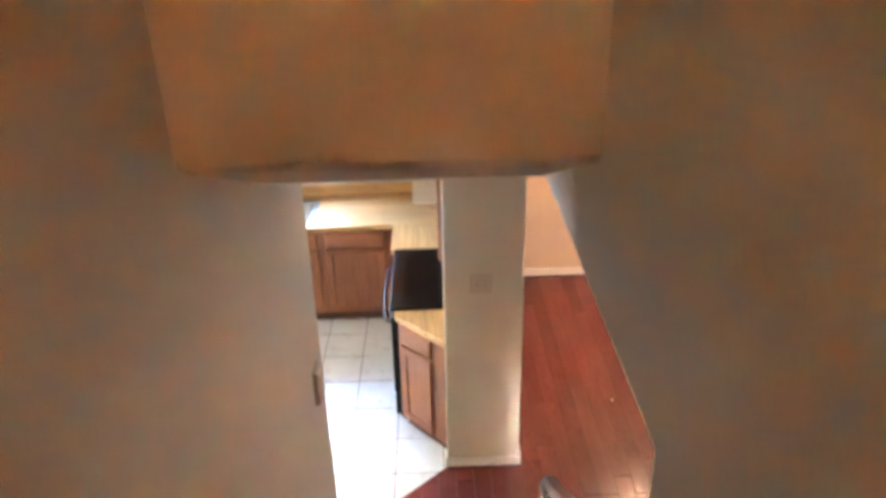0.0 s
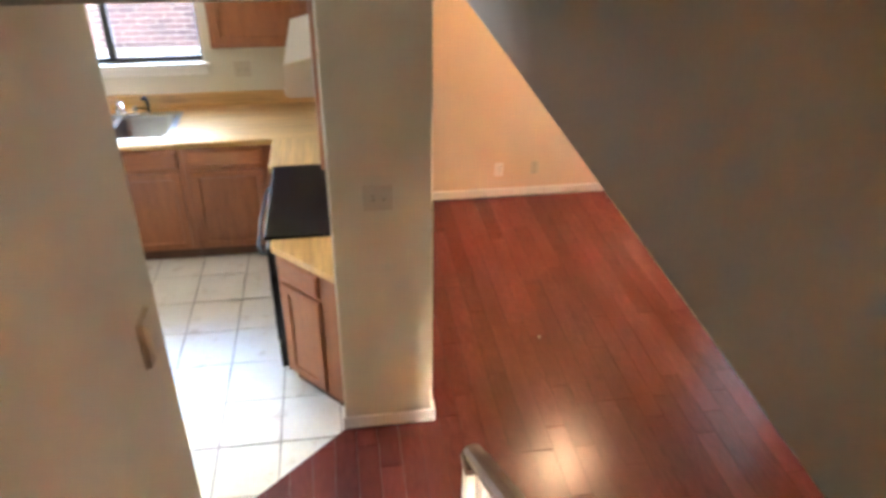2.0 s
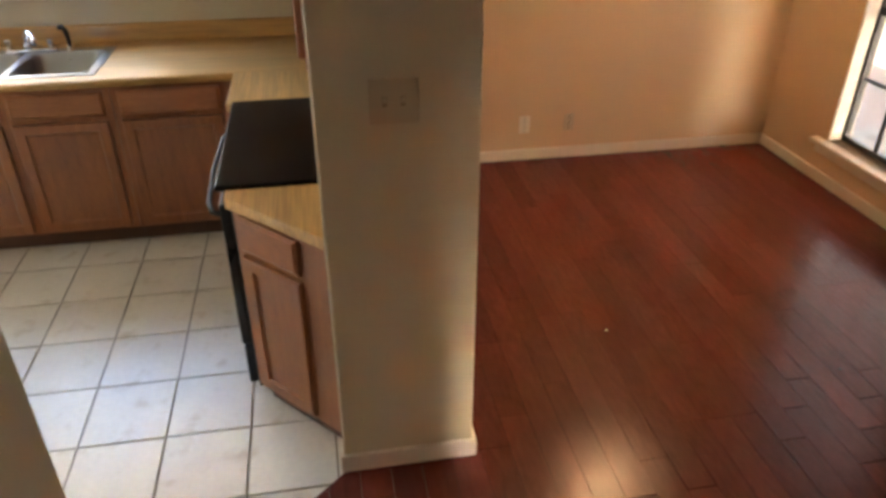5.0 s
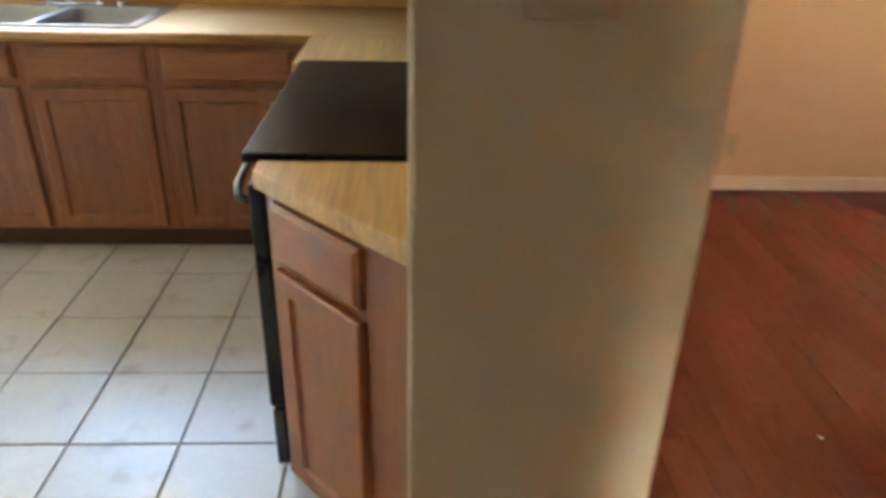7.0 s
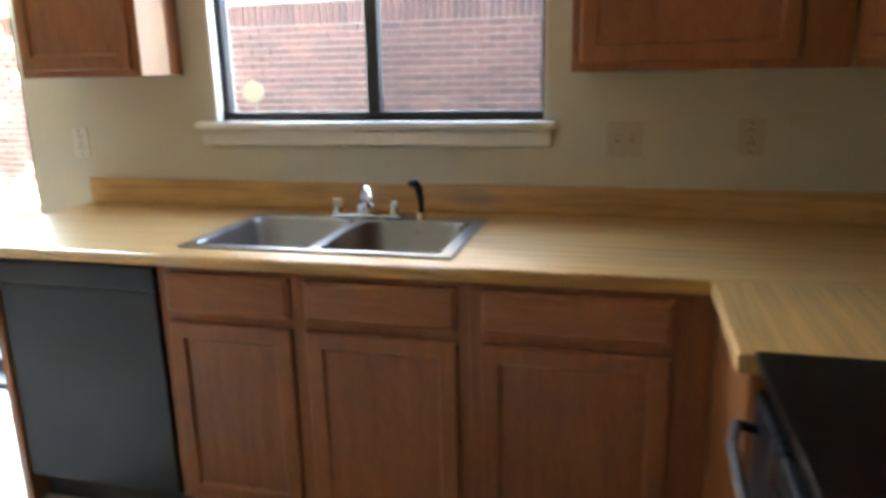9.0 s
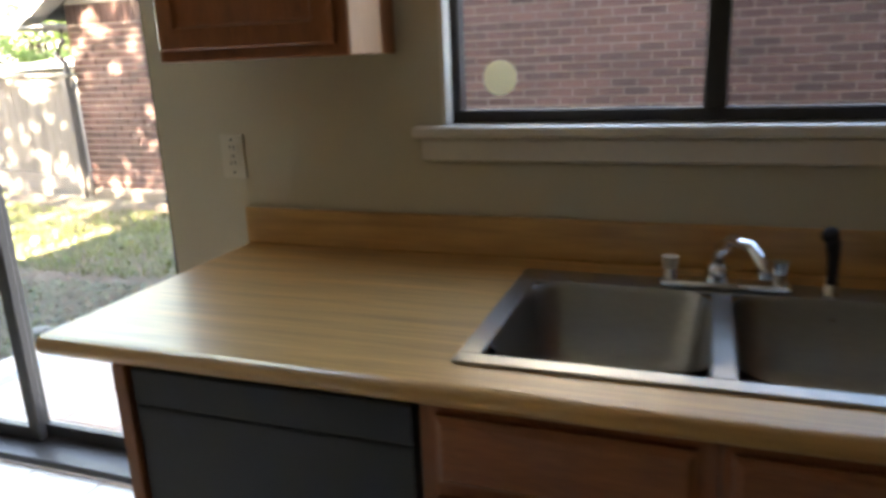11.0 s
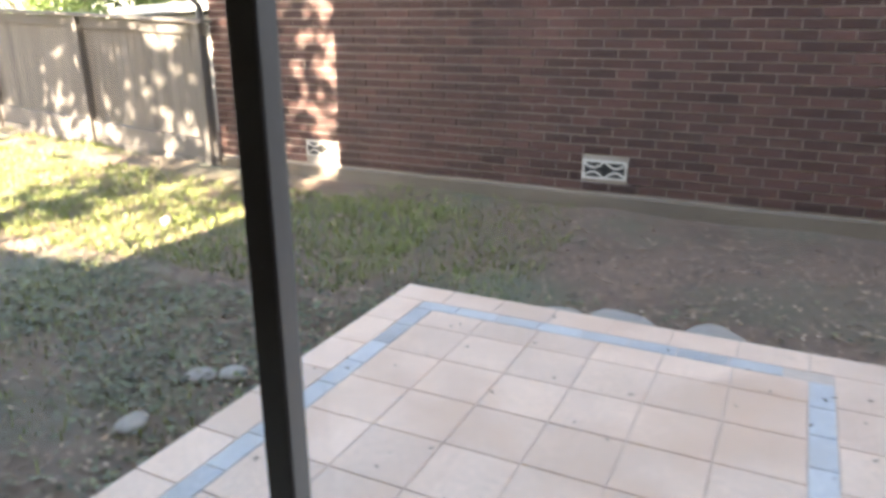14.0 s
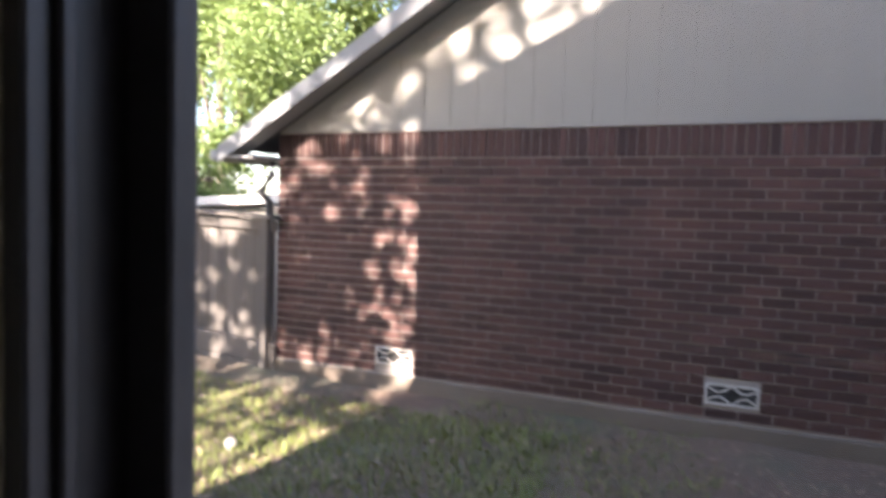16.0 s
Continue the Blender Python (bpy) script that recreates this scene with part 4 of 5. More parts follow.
FRISE = 0.033
fence = thing("fence", (-12, 13, -0.25), "weathered grey wooden board fence with cap rail", "fence")


def fbox(s0, s1, d0, d1, z0, z1, bev=0.0):
    """A box along the fence: s along it, d towards the garden."""
    bm = cbox(s0, s1, d0, d1, z0, z1, bev=bev)
    m = Matrix(((fd.x, fn.x, 0, F0.x), (fd.y, fn.y, 0, F0.y), (FRISE, 0, 1, -0.07), (0, 0, 0, 1)))
    bmesh.ops.transform(bm, matrix=m, verts=bm.verts)
    return bm


rnd = random.Random(5)
s = 0.0
while s < fl:
    w = 0.138
    h = 1.33 + rnd.uniform(-0.012, 0.012)
    part("board", fbox(s + 0.003, s + w - 0.003, -0.01 + rnd.uniform(0, 0.006), 0.009, 0.10, h), M["fence"], fence)
    s += w
part("cap_rail", fbox(-0.05, fl, -0.04, 0.11, 1.345, 1.385, 0.006), M["fence"], fence)
part("face_rail", fbox(-0.05, fl, 0.012, 0.05, 1.22, 1.335, 0.004), M["fence"], fence)
part("kick_board", fbox(-0.05, fl, 0.012, 0.05, -0.12, 0.09, 0.004), M["fence"], fence)
part("kick_board", fbox(-0.05, fl, 0.010, 0.046, -0.38, -0.13, 0.004), M["fence"], fence)
for k in range(6):
    part("post", fbox(k * 2.2 + 0.02, k * 2.2 + 0.11, 0.011, 0.10, -0.4, 1.34, 0.006), M["fence"], fence)

# ---- ground and patio ----
GZ = -0.30
bm = bmesh.new()
xs = [-400, -120, -40] + [-24 + 0.5 * k for k in range(60)] + [20, 60, 400]
ysg = [-400, -100, -30, -5, 0, 4] + [6.36 + 0.3 * k for k in range(20)] + [14, 18, 25, 60, 200, 400]


def ground_z(x, y):
    if not (-24 < x < 8 and 6.3 < y < 14):
        return GZ
    return GZ + 0.030 * max(0.0, -8.5 - x) + 0.035 * noise.noise((x * 0.9, y * 0.9, 0)) + 0.02 * noise.noise((x * 3, y * 3, 4)) + ((0.05 + 0.05 * noise.noise((x * 1.6, 3.0, 9))) * max(0.0, min(1.0, (y - 10.2) / 1.3)) if y < WY else 0)


grid = [[bm.verts.new((x, y, ground_z(x, y) if (x < -5.3 or x > 2 or y > 9.0) else GZ - 0.05)) for x in xs] for y in ysg]
for a, b in zip(grid, grid[1:]):
    for k in range(len(xs) - 1):
        bm.faces.new((a[k], a[k + 1], b[k + 1], b[k]))
structure("ground", bm, M["soil"], "bare soil garden ground with patches of grass", "ground")

PX0, PX1, PY0, PY1, PZ = -5.11, 1.6, 6.34, 8.975, -0.15
patio = structure("patio", cbox(PX0 + 0.01, PX1, PY0, PY1 - 0.01, -0.50, PZ - 0.005), M["pgrout"], "tiled garden patio slab with blue tile border", "patio")

# ---- grass, weeds and fallen leaves ----


def scatter(name, count, where, make, material, label, category, seed):
    r = random.Random(seed)
    verts, faces = [], []
    for _ in range(count):
        spot = where(r)
        if spot is None:
            continue
        make(r, spot[0], spot[1], verts, faces)
    me = bpy.data.meshes.new(name)
    me.from_pydata(verts, [], faces)
    me.materials.append(material)
    ob = new(name, me)
    return tagged(ob, label, category, "", "stuff")


def blade(r, x, y, verts, faces):
    z = ground_z(x, y) - 0.01
    h, a, lean = r.uniform(0.03, 0.085), r.uniform(0, 6.28), r.uniform(0.2, 1.0)
    w = r.uniform(0.003, 0.006)
    dx, dy = math.cos(a), math.sin(a)
    n = len(verts)
    verts += [(x - dy * w, y + dx * w, z), (x + dy * w, y - dx * w, z), (x + dx * h * lean * 0.5 + dy * w * 0.6, y + dy * h * lean * 0.5 - dx * w * 0.6, z + h * 0.7), (x + dx * h * lean * 0.5 - dy * w * 0.6, y + dy * h * lean * 0.5 + dx * w * 0.6, z + h * 0.7), (x + dx * h * lean, y + dy * h * lean, z + h)]
    faces += [(n, n + 1, n + 2, n + 3), (n + 3, n + 2, n + 4)]


def leaflet(r, x, y, verts, faces, size=(0.012, 0.03), lift=0.05):
    z = ground_z(x, y) + r.uniform(0.003, lift)
    a, t, l = r.uniform(0, 6.28), r.uniform(-0.6, 0.6), r.uniform(*size)
    dx, dy = math.cos(a) * l, math.sin(a) * l
    n = len(verts)
    verts += [(x - dx, y - dy, z), (x + dy * 0.6, y - dx * 0.6, z + t * l), (x + dx, y + dy, z + r.uniform(-0.5, 0.5) * l), (x - dy * 0.6, y + dx * 0.6, z - t * l * 0.4)]
    faces.append((n, n + 1, n + 2, n + 3))


def on_lawn(r):
    x, y = r.uniform(-15, -4.6), r.uniform(6.8, 13.5)
    if y > F0.y + (x - F0.x) * (F1.y - F0.y) / (F1.x - F0.x) and x < F0.x or (y > WY - 0.1 and x > F0.x):
        return None
    d = noise.noise((x * 0.5, y * 0.5, 2)) + 0.5 * noise.noise((x * 1.7, y * 1.7, 7))
    keep = 0.9 if 8.9 < y < 11.0 and x < -5.6 - 0.5 * noise.noise((y, 1, 5)) else 0.22 if x < -8.2 else 0.06
    return (x, y) if r.random() < keep + 0.6 * d else None


def on_beds(r):
    x, y = r.uniform(-9.5, 1.0), r.uniform(6.6, 11.2)
    if x > PX0 - 0.03 and y < PY1 + 0.03:
        return None
    d = noise.noise((x * 0.8, y * 0.8, 12)) + 0.6 * noise.noise((x * 2.1, y * 2.1, 3))
    near = (1.0 if 7.35 < y < 8.75 or x > -5.4 and y < 9.5 else 0.22) * (0.25 if x < -8.0 else 1.0) * (0.12 if x > -4.4 and y > 9.7 else 1.0) * (0.45 if x > -6.4 and y > 9.2 else 1.0)
    return (x, y) if r.random() < (0.45 + 0.8 * d) * near else None


def on_soil(r):
    x, y = r.uniform(-12, 2.0), r.uniform(6.6, 11.4)
    return None if x > PX0 - 0.02 and y < PY1 + 0.02 else (x, y)


scatter("grass", 120000, on_lawn, blade, M["grass"], "thin patchy green lawn grass", "grass", 1)
scatter("ground_weeds", 115000, on_beds, lambda r, x, y, v, f: leaflet(r, x, y, v, f, (0.008, 0.024), 0.05), M["weed"], "low dark green leafy weeds on the soil", "weeds", 2)
scatter("fallen_leaves", 42000, on_soil, lambda r, x, y, v, f: leaflet(r, x, y, v, f, (0.007, 0.020), 0.03), M["litter"], "dry fallen leaves scattered over the ground", "leaves", 3)

# dry bits lying on the patio
def on_patio(r):
    x, y = r.uniform(PX0 + 0.1, -2.2), r.uniform(PY0 + 0.2, PY1 - 0.05)
    return x, y


def crumb(r, x, y, verts, faces):
    a, l, n = r.uniform(0, 6.28), r.uniform(0.006, 0.017), len(verts)
    dx, dy = math.cos(a) * l, math.sin(a) * l
    z = PZ + 0.002
    verts += [(x - dx, y - dy, z), (x + dy * 0.5, y - dx * 0.5, z + 0.004), (x + dx, y + dy, z + r.uniform(0, 0.008)), (x - dy * 0.5, y + dx * 0.5, z + 0.003)]
    faces.append((n, n + 1, n + 2, n + 3))


scatter("leaf_bits", 90, on_patio, crumb, M["bark"], "dry dark leaf bits lying on the patio tiles", "leaves", 5)

# pale stones beside the patio
r = random.Random(31)
for x, y, rad, h in ((-3.90, 9.16, 0.19, 0.085), (-3.42, 9.15, 0.19, 0.08), (-4.25, 9.14, 0.13, 0.07), (-5.46, 7.84, 0.07, 0.03), (-5.58, 7.76, 0.08, 0.022), (-5.55, 7.32, 0.09, 0.025)):
    bm = bmesh.new()
    bmesh.ops.create_uvsphere(bm, u_segments=14, v_segments=8, radius=rad, matrix=Matrix.Translation((x, y, GZ + 0.02)) @ Matrix.Rotation(r.uniform(0, 3), 4, "Z") @ Matrix.Diagonal((1, r.uniform(0.7, 0.95), h / rad, 1)))
    for v in bm.verts:
        v.co += v.normal * rad * 0.15 * noise.noise(v.co * 7)
    tagged(part("stone", bm, M["stone"], None, "", True), "pale rounded stone sunk in the soil beside the patio", "stone", "stones beside the patio")

# ---- trees ----


def tree(x, y, h, crown_r, crown_z, leaves, seed, label, name="tree", squash=0.75, leaf=(0.03, 0.065)):
    r = random.Random(seed)
    t = thing(name, (x, y, GZ), label, "tree")
    bm = bmesh.new()
    tube(bm, [(x, y, GZ - 0.1), (x + 0.05, y, h * 0.25), (x - 0.08, y + 0.05, h * 0.5), (x, y, h * 0.85)], [0.17, 0.13, 0.10, 0.03], 9)
    part("trunk", bm, M["bark"], t, "", True)
    clumps = []
    for _ in range(26):
        d = Vector((r.gauss(0, 1), r.gauss(0, 1), r.gauss(0, 1))).normalized() * crown_r * r.uniform(0.35, 1.0)
        c = Vector((x, y, crown_z)) + Vector((d.x, d.y, d.z * squash))
        clumps.append((c, crown_r * r.uniform(0.16, 0.36)))
    for c, _ in clumps[:9]:
        bm = bmesh.new()
        tube(bm, [(x, y, max(h * 0.35, 0.5)), ((x + c.x) / 2, (y + c.y) / 2, (h * 0.45 + c.z) / 2 + 0.15), tuple(c)], [0.06, 0.035, 0.012], 6)
        part("limb", bm, M["bark"], t)
    verts, faces = [], []
    for k in range(leaves):
        c, cr = clumps[r.randrange(len(clumps))]
        p = c + Vector((r.gauss(0, 0.55), r.gauss(0, 0.55), r.gauss(0, 0.45))) * cr
        a = Vector((r.gauss(0, 1), r.gauss(0, 1), r.gauss(0, 0.6))).normalized()
        b = a.orthogonal().normalized()
        b.rotate(Matrix.Rotation(r.uniform(0, 6.28), 3, a))
        l = r.uniform(*leaf)
        n = len(verts)
        verts += [tuple(p - a * l), tuple(p + b * l * 0.5), tuple(p + a * l), tuple(p - b * l * 0.5)]
        faces.append((n, n + 1, n + 2, n + 3))
    me = bpy.data.meshes.new("crown")
    me.from_pydata([tuple(Vector(v) - Vector((x, y, GZ))) for v in verts], [], faces)
    me.materials.append(M["leaf"])
    ob = new("crown", me)
    ob.parent = t
    return t


tree(-14.2, 16.5, 5.5, 3.1, 4.4, 42000, 11, "leafy green garden tree behind the fence", leaf=(0.035, 0.08))
tree(-20.0, 19.0, 7.5, 3.6, 5.2, 38000, 12, "tall leafy green tree behind the fence", leaf=(0.04, 0.10))
tree(-11.5, 20.0, 8.5, 3.6, 6.4, 38000, 13, "tall leafy tree behind the neighbour's roof", leaf=(0.04, 0.10))
tree(-27.0, 20.0, 8.0, 4.2, 5.0, 16000, 14, "broad leafy tree far behind the fence")
tree(-16.6, 15.4, 2.4, 1.5, 2.1, 9000, 15, "bushy green shrub behind the fence", "shrub")
tree(-12.6, 14.4, 2.2, 1.1, 1.75, 7000, 16, "bushy green shrub close behind the fence", "shrub")

# unseen trees, added so their leaves dapple the sun on brickwork, gable and fence
tree(-9.1, 1.6, 7.8, 2.6, 7.05, 1850, 17, "unseen leafy tree added to dapple the sunlight", leaf=(0.10, 0.20))
tree(-7.0, -5.6, 13.0, 4.8, 12.5, 3900, 20, "unseen tall leafy tree added to dapple the gable", leaf=(0.10, 0.20))
tree(-13.4, 2.4, 7.2, 2.8, 6.6, 5600, 18, "unseen leafy tree added to dapple the fence", leaf=(0.10, 0.20))
tree(-17.6, 4.0, 6.5, 3.0, 5.6, 4500, 19, "unseen leafy tree added to shade the far fence", leaf=(0.06, 0.12))

# pale shed roof behind the fence
sh = thing("shed", (-11.6, 14.0, GZ), "pale metal shed roof showing above the fence", "shed")
part("wall", cbox(-12.2, -10.3, 13.6, 15.0, GZ, 1.36), M["siding"], sh)
bm = bmesh.new()
slab_along(bm, -12.4, 1.35, -10.2, 1.45, 13.4, 15.2, 0.12)
part("roof", bm, M["trim"], sh, "pale metal roof")

nh = thing("east_house", (6.0, 4.5, GZ), "pale siding wall of the house next door", "house")
part("wall", cbox(6.0, 6.2, -2.0, 10.0, GZ - 0.1, 4.6), M["siding"], nh)

# added roof, out of view, keeps sun and sky off the side yard
structure("roof_carport", cbox(3.32, 5.98, -8.0, 10.0, 2.62, 2.72), M["shingle"], "unseen flat roof added to darken the dining window view", "roof")

# crumbs on the plank floor
for x, y, m, label in ((1.99, 3.87, M["blackplastic"], "small dark crumb lying on the red wood floor"), (1.14, 4.29, M["trim"], "small white crumb lying on the red wood floor")):
    bm = bmesh.new()
    bmesh.ops.create_icosphere(bm, subdivisions=2, radius=0.012 if x > 2 else 0.005, matrix=Matrix.Translation((x, y, 0.003)) @ Matrix.Diagonal((1.3, 0.8, 0.5, 1)))
    tagged(part("crumb", bm, m, None, "", True), label, "crumb")

# plastic ball lying in the grass
bm = bmesh.new()
bmesh.ops.create_uvsphere(bm, u_segments=16, v_segments=10, radius=0.05, matrix=Matrix.Translation((-7.78, 9.66, ground_z(-7.78, 9.66) + 0.04)))
tagged(part("ball", bm, M["stone"], None, "", True), "small pale ball lying in the grass", "ball")

# ---- own house outside: rear wall storey above, which shades the garden ----
bm = bmesh.new()
box(bm, -7.36, 3.3, YB + 0.165, YB + 0.26, CEIL + 0.05, 5.3)
structure("wall_exterior_upper", bm, M["siding"], "plain siding of the upper storey outside", "wall")
bm = bmesh.new()
box(bm, -7.36, -6.06, 1.0, YB + 0.16, GZ - 0.1, 5.3)
structure("wall_exterior_wing", bm, M["siding"], "plain outer wall of the house wing", "wall")
# added wall, out of view; its height sets where the sunlit grass begins
structure("wall_garden", cbox(-13.2, -7.37, 2.8, 3.0, GZ - 0.1, 3.0), M["siding"], "unseen wall added to shade the near ground", "wall")
structure("roof_own", slab_along(bmesh.new(), -7.36, 5.25, -2.2, 7.6, -4.0, YB + 0.26, 0.1), M["shingle"], "plain shingle roof of the house", "roof")
structure("roof_own_east", slab_along(bmesh.new(), -2.2, 7.6, 4.0, 5.2, -4.0, YB + 0.26, 0.1), M["shingle"], "plain shingle roof of the house", "roof")

# ---- pieces: kitchen tiles, planks, patio tiles and bricks ----
TX, TY, TX0, TY0 = 0.305, 0.326, -0.680, 4.285
DA, DB = (-0.047, 3.68), (-0.665, 3.125)
nx, ny = DB[1] - DA[1], DA[0] - DB[0]
if nx * (-2) + ny * 5 > nx * DA[0] + ny * DA[1]:
    nx, ny = -nx, -ny
dc = nx * DA[0] + ny * DA[1]        # kitchen side: nx x + ny y <= dc
bm = bmesh.new()
box(bm, -5.9, -0.775, -1.38, YB, -0.12, -0.006)
box(bm, -0.765, 0.25, 3.13, YB, -0.12, -0.0065)
kfloor = structure("floor_kitchen", bm, M["grout"], "kitchen floor of beige square tiles with dirty grout", "floor")
bm = bmesh.new()
box(bm, -0.645, XE, -1.4, 3.13, -0.12, -0.009)
box(bm, 0.25, XE, 3.13, YD, -0.12, -0.0085)
wfloor = structure("floor_dining", bm, M["plank_gap"], "glossy red-brown wood plank floor", "floor")


def piece(name, mesh, parent, at=(0, 0, 0)):
    ob = new(name, mesh)
    ob.location = at
    ob.parent = parent
    return ob


def prism_mesh(name, poly, z0, z1, bev, material):
    bm = bmesh.new()
    prism(bm, poly, z0, z1, bev)
    bmesh.ops.recalc_face_normals(bm, faces=bm.faces)
    me = bpy.data.meshes.new(name)
    bm.to_mesh(me)
    bm.free()
    me.materials.append(material)
    return me


g = 0.0035
full = prism_mesh("tile", [(g, g), (TX - g, g), (TX - g, TY - g), (g, TY - g)], -0.006, 0.0, 0.002, M["tile"])
for i in range(-19, 4):
    for j in range(-10, 8):
        ax, ay = TX0 + i * TX, TY0 + j * TY
        x0, x1, y0, y1 = max(ax + g, -5.89), min(ax + TX - g, 0.24), max(ay + g, 1.13), min(ay + TY - g, YB - 0.002)
        if x1 - x0 < 0.02 or y1 - y0 < 0.02:
            continue
        poly = [(x0, y0), (x1, y0), (x1, y1), (x0, y1)]
        if x1 > -0.66:
            poly = clip(poly, nx, ny, dc)
        elif y0 < 3.13 and x1 > -0.78:
            x1 = min(x1, -0.766)
            poly = [(x0, y0), (x1, y0), (x1, y1), (x0, y1)] if x1 - x0 > 0.02 else []
        if len(poly) < 3 or area(poly) < 0.0006:
            continue
        if abs(area(poly) - (TX - 2 * g) * (TY - 2 * g)) < 1e-5:
            piece("tile", full, kfloor, (ax, ay, 0))
        else:
            piece("tile", prism_mesh("tile", poly, -0.006, 0.0, 0.002, M["tile"]), kfloor)

PW = 0.108
rnd = random.Random(9)
plank_meshes = {}
col = 0
x = -0.645
while x < XE - 0.01:
    x1 = min(x + PW, XE - 0.002)
    y = 0.55 - rnd.choice((0, 0.15, 0.3, 0.45, 0.6))
    while y < YD - 0.02:
        ln = rnd.choice((0.45, 0.6, 0.75, 0.9, 1.05, 1.2))
        y1 = min(y + ln, YD - 0.004)
        poly = [(x + 0.0008, y + 0.0008), (x1 - 0.0008, y + 0.0008), (x1 - 0.0008, y1 - 0.0008), (x + 0.0008, y1 - 0.0008)]
        cut = False
        if x < 0.26 and y1 > 3.0:
            q = clip(poly, -nx, -ny, -dc) if x < -0.04 else poly
            if x >= -0.06:
                q = clip(q, 0, 1, 3.71) if x < 0.24 else q
            cut = q != poly
            poly = q
        if len(poly) >= 3 and area(poly) > 0.0008:
            if cut:
                piece("plank", prism_mesh("plank", poly, -0.008, 0.0, 0.0015, M["plank"]), wfloor)
            else:
                key = (round(x1 - x, 4), round(y1 - y, 3))
                if key not in plank_meshes:
                    plank_meshes[key] = prism_mesh("plank", [(px - x, py - y) for px, py in poly], -0.008, 0.0, 0.0015, M["plank"])
                piece("plank", plank_meshes[key], wfloor, (x, y, rnd.uniform(-0.0006, 0.0006)))
        y = y1
    x = x1

# patio tiles: a plain outer row, a narrow blue row, then the field
PT = 0.302
gp = 0.003


def ptile(x0, x1, y0, y1, material, cache={}):
    key = (round(x1 - x0, 4), round(y1 - y0, 4), material.name)
    if key not in cache:
        cache[key] = prism_mesh("patio_tile", [(gp, gp), (x1 - x0 - gp, gp), (x1 - x0 - gp, y1 - y0 - gp), (gp, y1 - y0 - gp)], PZ - 0.014, PZ, 0.002, material)
    piece("patio_tile", cache[key], patio, (x0, y0, 0))


RO, BL = 0.20, 0.10          # outer row, blue row
PX2, PY2 = PX0 + RO, PY1 - RO
x = PX0
while x < PX1 - PT:
    ptile(x, x + PT, PY2, PY1, M["ptile"])
    x += PT
y = PY2
while y - PT > PY0:
    ptile(PX0, PX2, y - PT, y, M["ptile"])
    y -= PT
XB = PX2 + BL + 6 * PT        # second blue row across the patio
x = PX2
while x + PT * 0.75 < XB + BL:
    ptile(x, x + PT * 0.75, PY2 - BL, PY2, M["ptile_blue"])
    x += PT * 0.75
for x in (PX2, XB):
    y = PY2 - BL
    while y - PT * 0.75 > PY0:
        ptile(x, x + BL, y - PT * 0.75, y, M["ptile_blue"])
        y -= PT * 0.75
x = PX2 + BL
while x < PX1 - PT:
    if abs(x - XB) < 0.01:
        x += BL
    top_y = PY2 - (BL if x < XB else 0)
    y = 7.27 + 4 * PT
    if top_y - y > 0.03:
        ptile(x, x + PT, y, top_y, M["ptile"])
    while y > PY0 + 0.05:
        ptile(x, x + PT, max(y - PT, PY0), min(y, top_y), M["ptile"])
        y -= PT
    x += PT

# bricks: running bond with a soldier course on top; the stretch before the door as single pieces
BL_, BH, JO = 0.230, 0.068, 0.012


def brick_data(w, h):
    c = 0.003
    vs = [(0, 0.014, 0), (w, 0.014, 0), (w, 0.014, h), (0, 0.014, h), (0, c, 0), (w, c, 0), (w, c, h), (0, c, h), (c, 0, c), (w - c, 0, c), (w - c, 0, h - c), (c, 0, h - c)]
    fs = [(8, 9, 10, 11)]
    for a, b in ((4, 8), (0, 4)):
        for k in range(4):
            j = (k + 1) % 4
            fs.append((a + k, a + j, b + j, b + k))
    return vs, fs


def brick_mesh(w, h):
    me = bpy.data.meshes.new("brick")
    vs, fs = brick_data(w, h)
    me.from_pydata(vs, [], fs)
    me.materials.append(M["brick"])
    return me


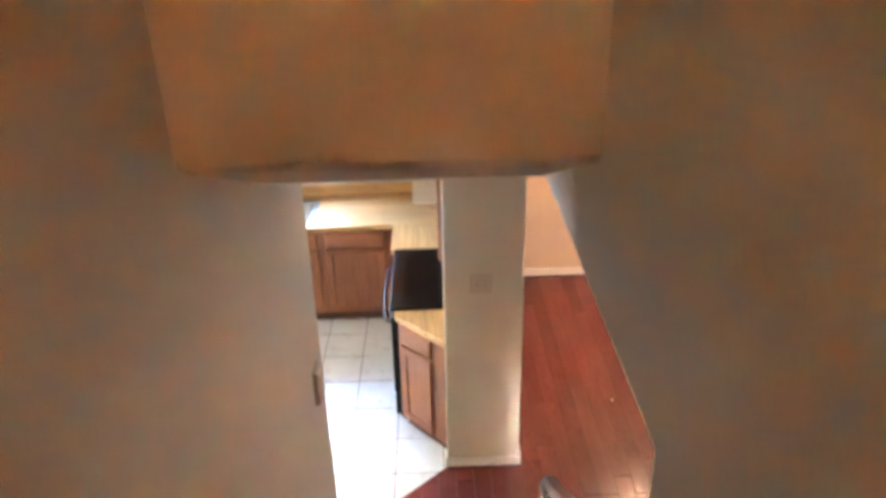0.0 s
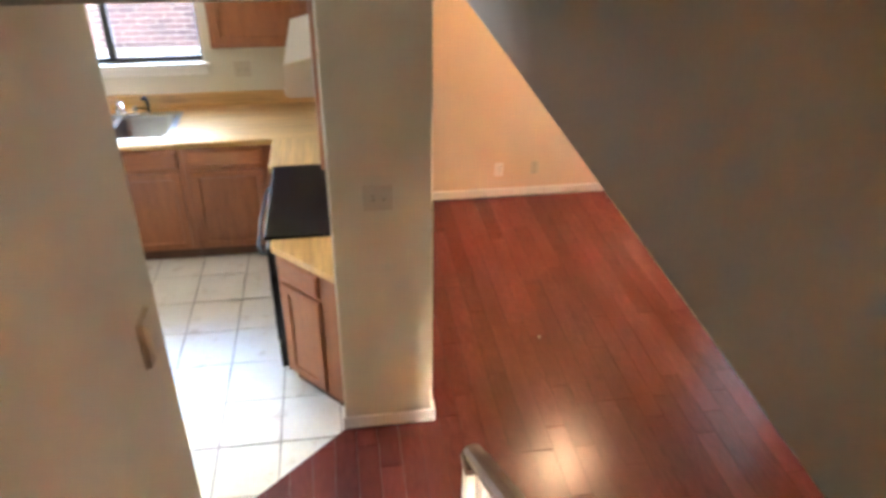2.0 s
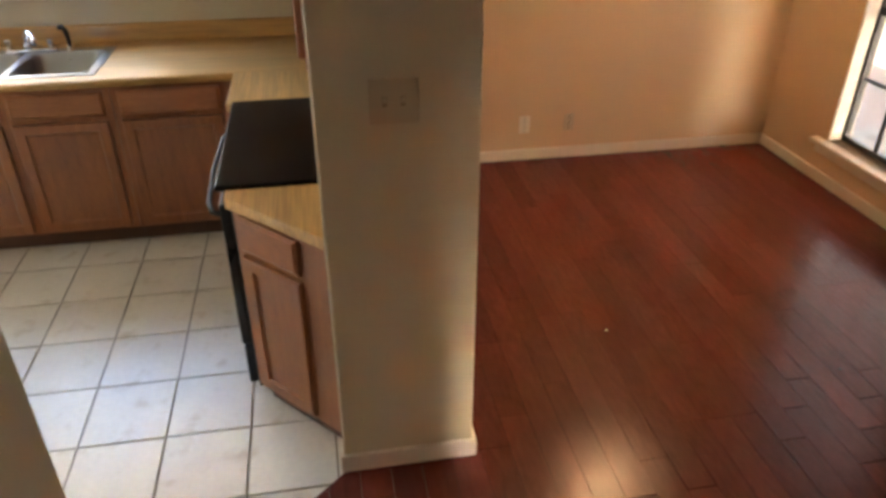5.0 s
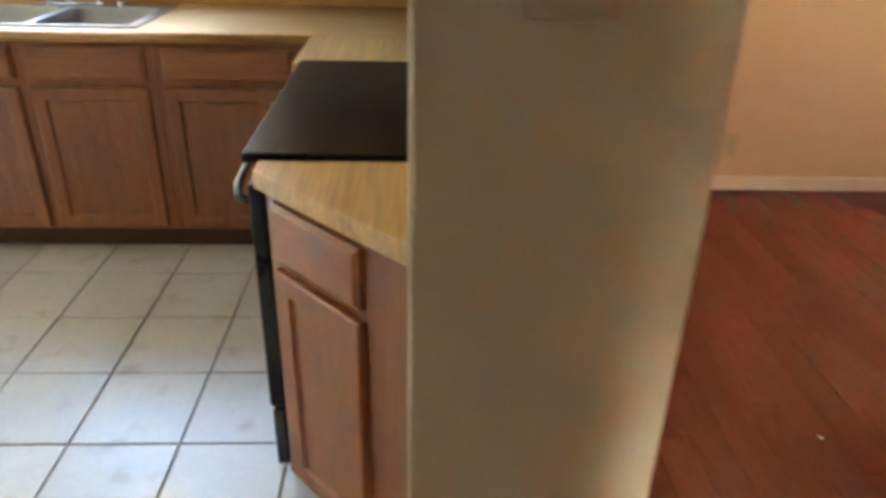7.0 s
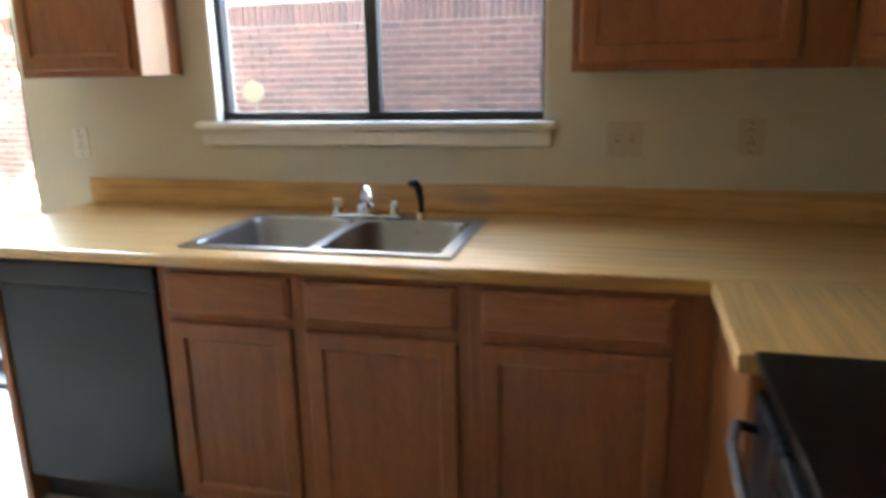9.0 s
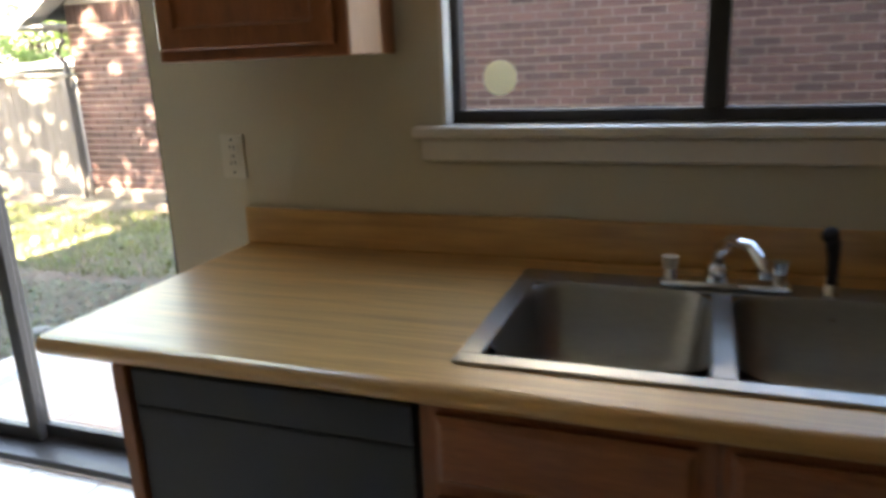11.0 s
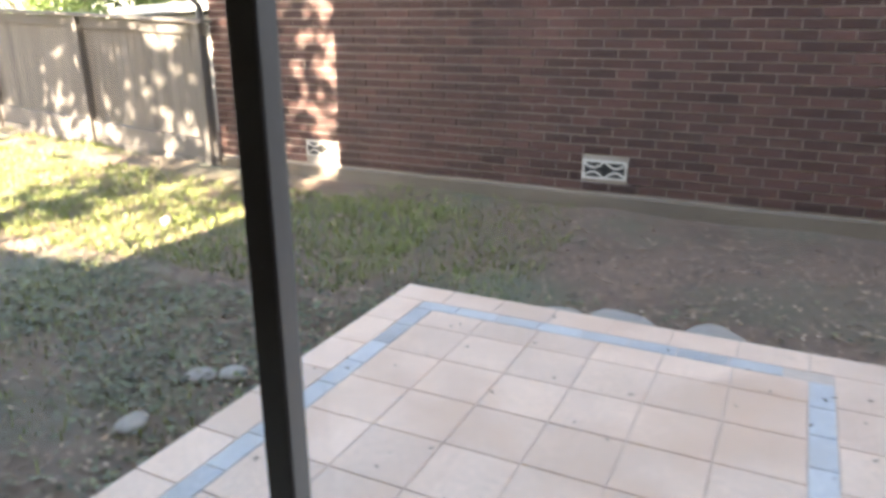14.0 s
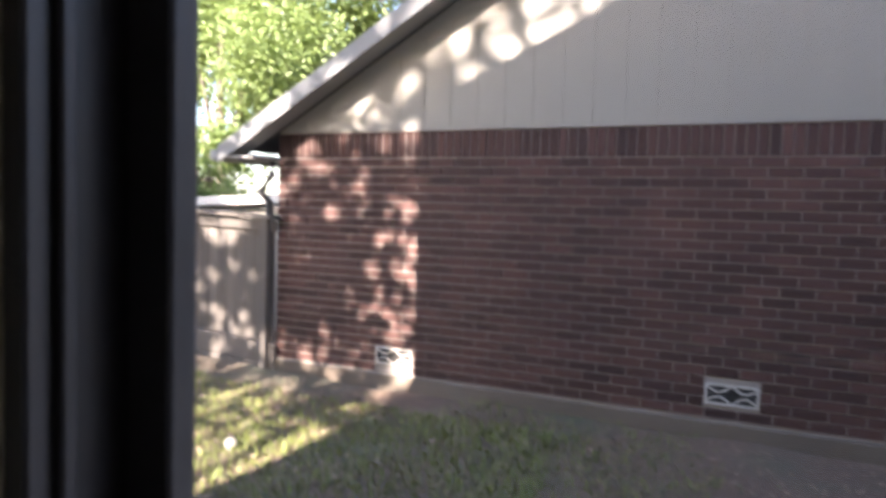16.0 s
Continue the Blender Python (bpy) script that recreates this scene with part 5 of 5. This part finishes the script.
wall_ob = [o for o in nb.children if o.name.startswith("wall")][0]
whole, half, soldier = brick_mesh(BL_, BH), brick_mesh(BL_ / 2 - JO / 2, BH), brick_mesh(BH, BL_)
rnd = random.Random(21)
vents = [(-4.82, -0.011), (-7.76, -0.045), (-1.80, 0.0)]
singles = 0
rest_v, rest_f = [], []


def lay(x, z, w, h, mesh, near):
    global singles
    for vx, vz in vents:
        if x + w > vx - 0.005 and x < vx + 0.39 and z + h > vz - 0.004 and z < vz + 0.169:
            if x < vx - 0.04:
                lay(x, z, vx - 0.012 - x, h, None, False)
            if x + w > vx + 0.385 + 0.04:
                lay(vx + 0.397, z, x + w - vx - 0.397, h, None, False)
            return
    dy = rnd.uniform(-0.0025, 0.0015)
    if near and singles < 300:
        ob = new("brick", mesh)
        ob.parent = wall_ob
        ob.location = Vector((x, WY + dy, z)) - ORG[nb.name]
        singles += 1
        return
    vs, fs = brick_data(w, h)
    n = len(rest_v)
    rest_v.extend((a + x, b + WY + dy, c + z) for a, b, c in vs)
    rest_f.extend(tuple(i + n for i in f) for f in fs)


TOPB = Z_E - BL_ - 0.012
rows_n = int((TOPB + 0.14) / (BH + JO))
row, z = 0, TOPB - rows_n * (BH + JO)
while z + BH < TOPB + 0.001:
    x = BX0 + (0 if row % 2 == 0 else -BL_ / 2 - JO / 2)
    while x < BX1:
        a, b = max(x, BX0), min(x + BL_, BX1)
        if b - a > 0.03:
            m = whole if b - a > BL_ - 0.003 else half
            lay(a, z, b - a, BH, m, -6.7 < x < -4.1 and b - a > BL_ - 0.003 and -0.05 < z < 1.9)
        x += BL_ + JO
    z += BH + JO
    row += 1
x = BX0
while x < BX1:
    lay(x, TOPB + 0.002, BH, BL_, soldier, False)
    x += BH + JO
me = bpy.data.meshes.new("brickwork")
me.from_pydata([tuple(Vector(v) - ORG[nb.name]) for v in rest_v], [], rest_f)
me.materials.append(M["brick_more"])
bw = new("brickwork", me)
bw.parent = nb
tagged(bw, "running bond brickwork with a soldier course", "", "", "stuff")
